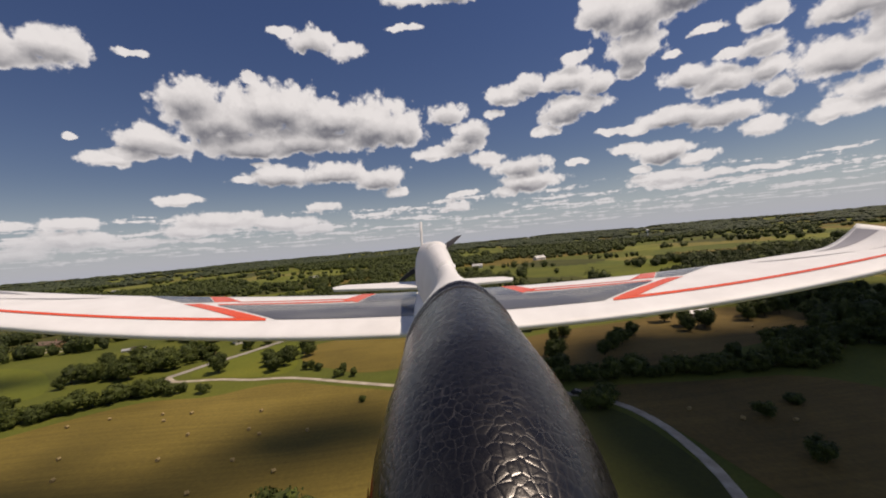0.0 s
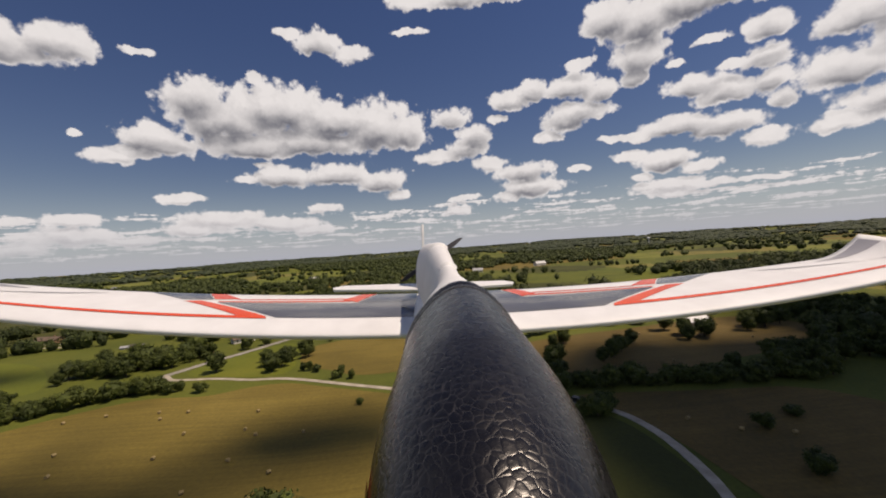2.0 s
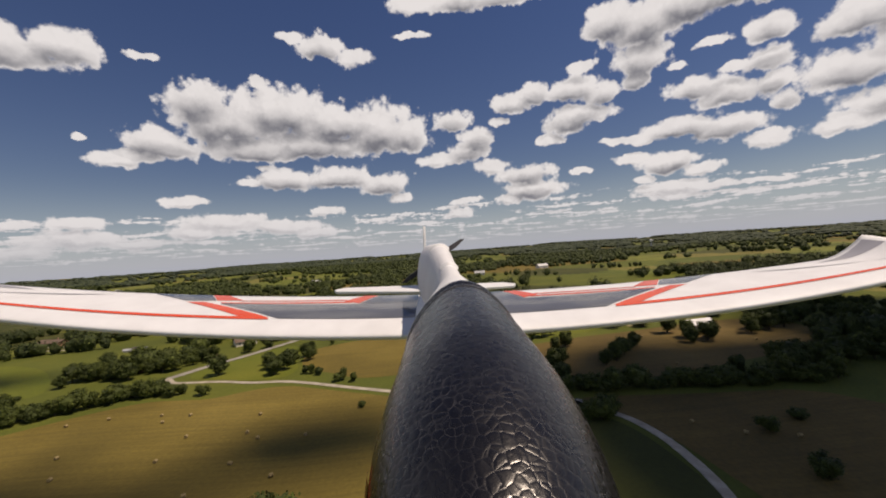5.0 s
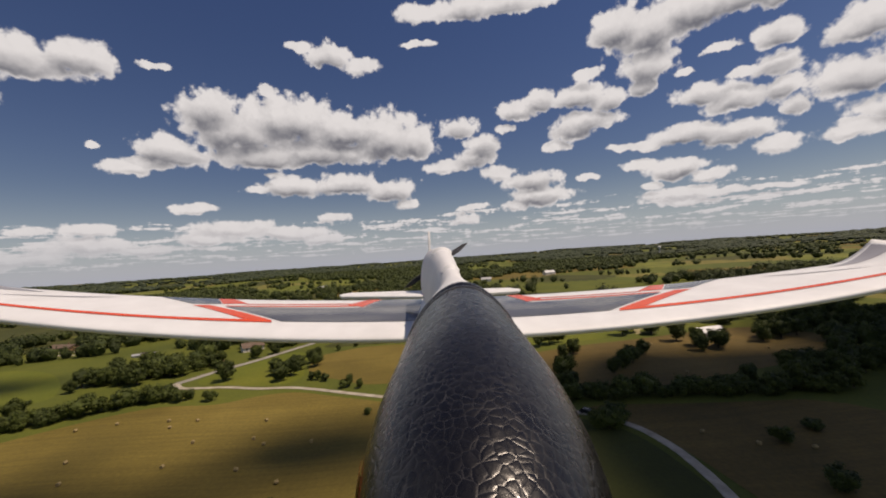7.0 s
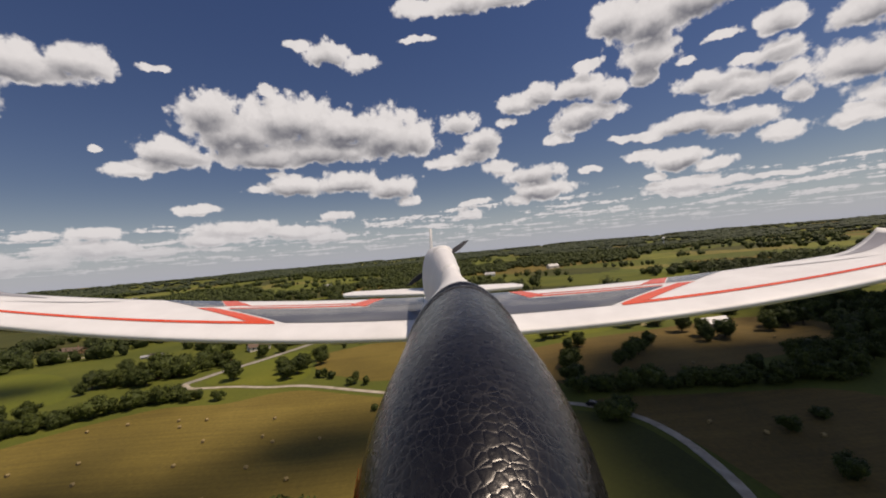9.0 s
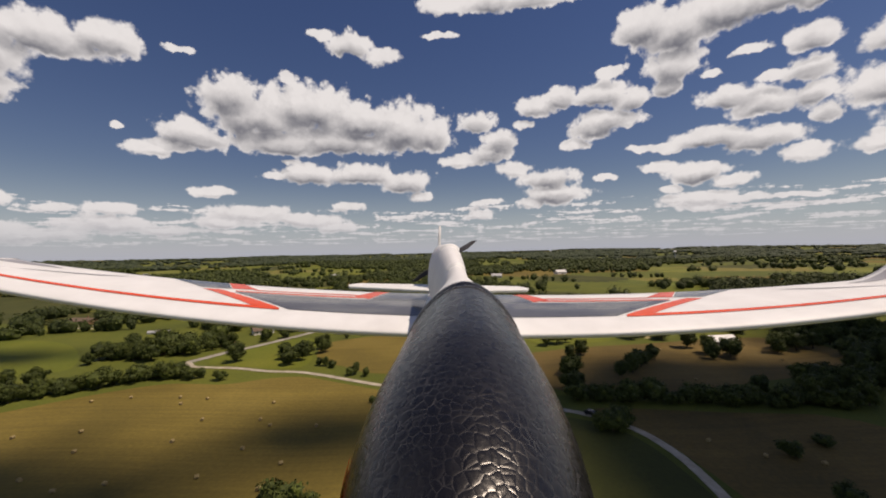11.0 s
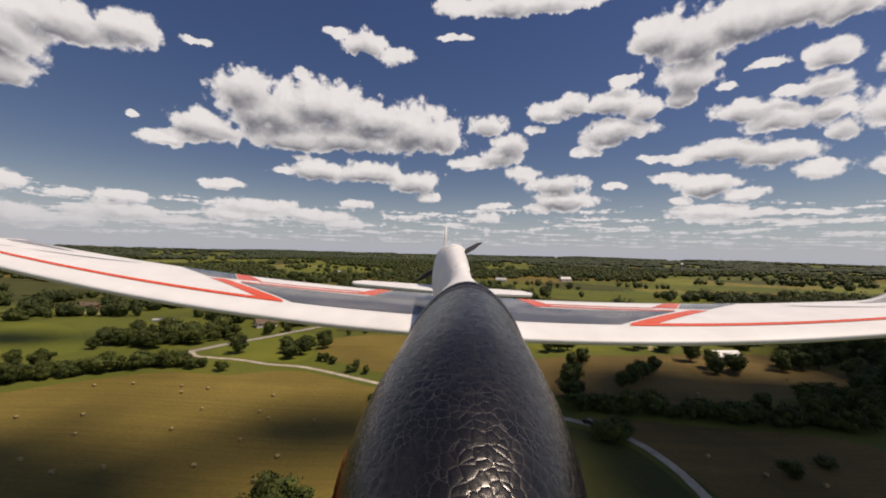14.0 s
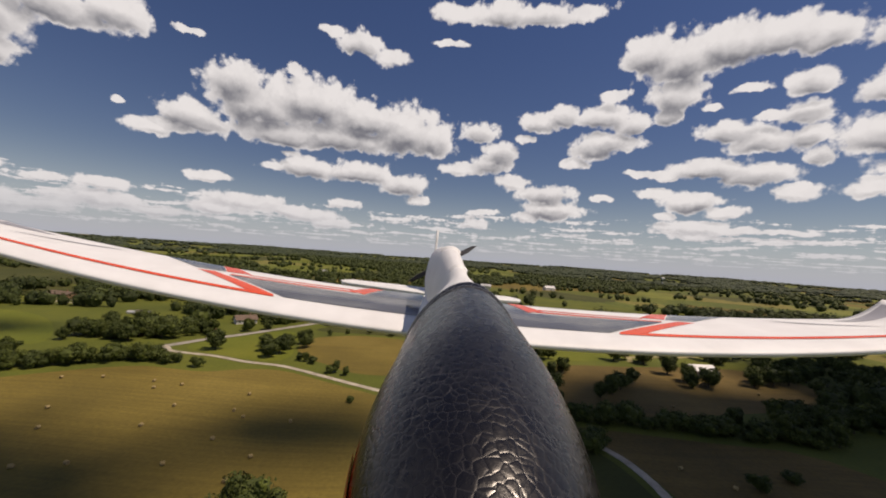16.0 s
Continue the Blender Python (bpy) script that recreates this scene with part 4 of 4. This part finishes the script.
boom = [ring(0.6 + k * 0.12, 0.026 - 0.0022 * k, -0.135 - 0.003 * k, 0.026 - 0.0022 * k, 0.026 - 0.0022 * k, 20) for k in range(7)]
part("tail_boom", loft("tail_boom", boom, M_WHITE_FOAM), craft)

SPAN = 0.93


def chord(x):
    return 0.236 - 0.075 * (abs(x) / SPAN) ** 1.6


def wing_point(x, c, lift=0.0):
    """A place on the wing: x along the span, c along the chord from the leading edge, on its upper skin."""
    ax = abs(x)
    tip = max(0.0, (ax - (0.84 if x > 0 else 0.905)) / 0.09)
    y = 0.55 + chord(x) * c + 0.03 * max(0.0, ax - 0.5) ** 1.5
    z = (1 - c) * (-0.14 + 0.105 * ax * ax) + c * (-0.106 + 0.075 * ax * ax)
    camber = 0.05 * chord(x) * 4 * (0.62 * math.sqrt(max(c, 0.0)) * (1 - c) + 0.1 * c * (1 - c))
    return Vector((x + 0.0165, y, z + camber + lift + 0.042 * tip ** 2 * c))


CUTS = [0.0, 0.006, 0.02, 0.05, 0.1, 0.16, 0.24, 0.34, 0.46, 0.58, 0.7, 0.82, 0.92, 1.0]


def wing(side):
    rings = []
    for k in range(101):
        x = side * (0.03 + (SPAN - 0.03) * k / 100)
        top = [wing_point(x, c) for c in CUTS]
        under = []
        for c in reversed(CUTS[1:-1]):
            p = wing_point(x, c)
            flat = wing_point(x, 0) * (1 - c) + wing_point(x, 1) * c
            under.append(Vector((p.x, p.y, flat.z - 0.014 * math.sqrt(c) * (1 - c) * 1.6 - 0.004)))
        rings.append([tuple(p) for p in top + under])
    return loft("wing", rings, M_WHITE_FOAM)


def decal(name, material, wing_ob, side, corners, lift=0.0007):
    """A thin film on the wing: corners (x, c) of a four-sided patch, bent over the skin."""
    (a, b, c, d) = [Vector(q) for q in corners]
    nu, nv = 28, 10
    verts, faces = [], []
    for i in range(nu + 1):
        for j in range(nv + 1):
            q = (a * (1 - i / nu) + b * (i / nu)) * (1 - j / nv) + (d * (1 - i / nu) + c * (i / nu)) * (j / nv)
            verts.append(tuple(wing_point(side * q.x, q.y, lift)))
    for i in range(nu):
        for j in range(nv):
            k = i * (nv + 1) + j
            faces.append((k, k + 1, k + nv + 2, k + nv + 1) if side < 0 else (k, k + nv + 1, k + nv + 2, k + 1))
    return part(name, mesh_of(name, verts, faces, material, True), wing_ob)


for side in (-1, 1):
    w = part("wing", wing(side), craft, "white foam wing with upturned tip and orange stripes")
    decal("grey_panel", M_GREY_DECAL, w, side, [(0.05, 0.22), (0.29, 0.22), (0.432, 0.575), (0.05, 0.61)])
    decal("grey_panel", M_GREY_DECAL, w, side, [(0.05, 0.612), (0.166, 0.605), (0.138, 0.985), (0.05, 0.985)])
    decal("stripe", M_ORANGE, w, side, [(0.306, 0.235), (0.36, 0.255), (0.497, 0.605), (0.468, 0.63)])
    decal("stripe", M_ORANGE, w, side, [(0.304, 0.2), (0.92, 0.19), (0.92, 0.235), (0.312, 0.25)], 0.0009)
    decal("stripe", M_ORANGE, w, side, [(0.183, 0.64), (0.43, 0.59), (0.436, 0.622), (0.187, 0.69)], 0.0008)
    decal("stripe", M_ORANGE, w, side, [(0.196, 0.735), (0.405, 0.685), (0.41, 0.71), (0.2, 0.775)], 0.0008)
    decal("stripe", M_ORANGE, w, side, [(0.168, 0.615), (0.202, 0.7), (0.172, 0.985), (0.142, 0.985)], 0.001)
    decal("stripe", M_ORANGE, w, side, [(0.405, 0.725), (0.45, 0.69), (0.494, 0.98), (0.462, 0.98)])
    decal("grey_panel", M_GREY_DECAL, w, side, [(0.452, 0.69), (0.507, 0.66), (0.607, 0.96), (0.496, 0.98)])
    decal("grey_line", M_GREY_LINE, w, side, [(0.66, 0.82), (0.92, 0.32), (0.92, 0.36), (0.71, 0.66)])
    decal("grey_line", M_GREY_LINE, w, side, [(0.8, 0.8), (0.92, 0.72), (0.92, 0.95), (0.86, 0.9)])


def slab(name, outline, thick, material, across):
    """A thin rounded plate: an outline swept to a small thickness along an axis."""
    rings = [[tuple(Vector(p) + Vector(across) * s * thick + (Vector(mid_of(outline)) - Vector(p)) * in_) for p in outline] for s, in_ in ((-0.5, 0.03), (-0.3, 0.0), (0.3, 0.0), (0.5, 0.03))]
    return loft(name, rings, material, smooth=False)


def mid_of(outline):
    return sum((Vector(p) for p in outline), Vector()) / len(outline)


part("tailplane", slab("tailplane", [(-0.36, 1.27, -0.148), (-0.345, 1.24, -0.152), (0.0, 1.2, -0.157), (0.3, 1.24, -0.152), (0.315, 1.27, -0.148), (0.3, 1.35, -0.152), (-0.345, 1.35, -0.152)], 0.012, M_WHITE_FOAM, (0, 0, 1)), craft)
part("fin", slab("fin", [(-0.022, 1.2, -0.14), (-0.022, 1.27, 0.05), (-0.022, 1.29, 0.082), (-0.022, 1.34, 0.086), (-0.022, 1.36, 0.07), (-0.022, 1.37, -0.14)], 0.009, M_WHITE_FOAM, (1, 0, 0)), craft)
prop = part("propeller", tube("propeller", 0.013, 0.03, Matrix.Translation((axis_x(0.74), 0.737, -0.028)) @ Matrix.Rotation(radians(90), 4, "X"), M_PROP, 16, 0.004), craft)
for s in (0, 180):
    outline = [(-0.004, 0, 0.01), (-0.006, 0.003, 0.035), (-0.004, 0.004, 0.075), (0.001, 0.002, 0.085), (0.005, -0.003, 0.06), (0.004, -0.004, 0.02)]
    part("blade", slab("blade", outline, 0.0025, M_PROP, (0.2, 1, 0)), prop, "", Matrix.Translation((axis_x(0.74), 0.74, -0.028)) @ Matrix.Rotation(radians(56 + s), 4, "Y"))
stripe = [[Vector(nose_ring(y, 0.0012)[k]) for k in range(23, 30)] for y in (0.086 + 0.075 * j / 12 for j in range(13))]
part("side_stripe", loft("side_stripe", [[tuple(p) for p in r] for r in stripe], M_ORANGE, caps=False, closed=False), craft, "orange-red stripe low on the nose")
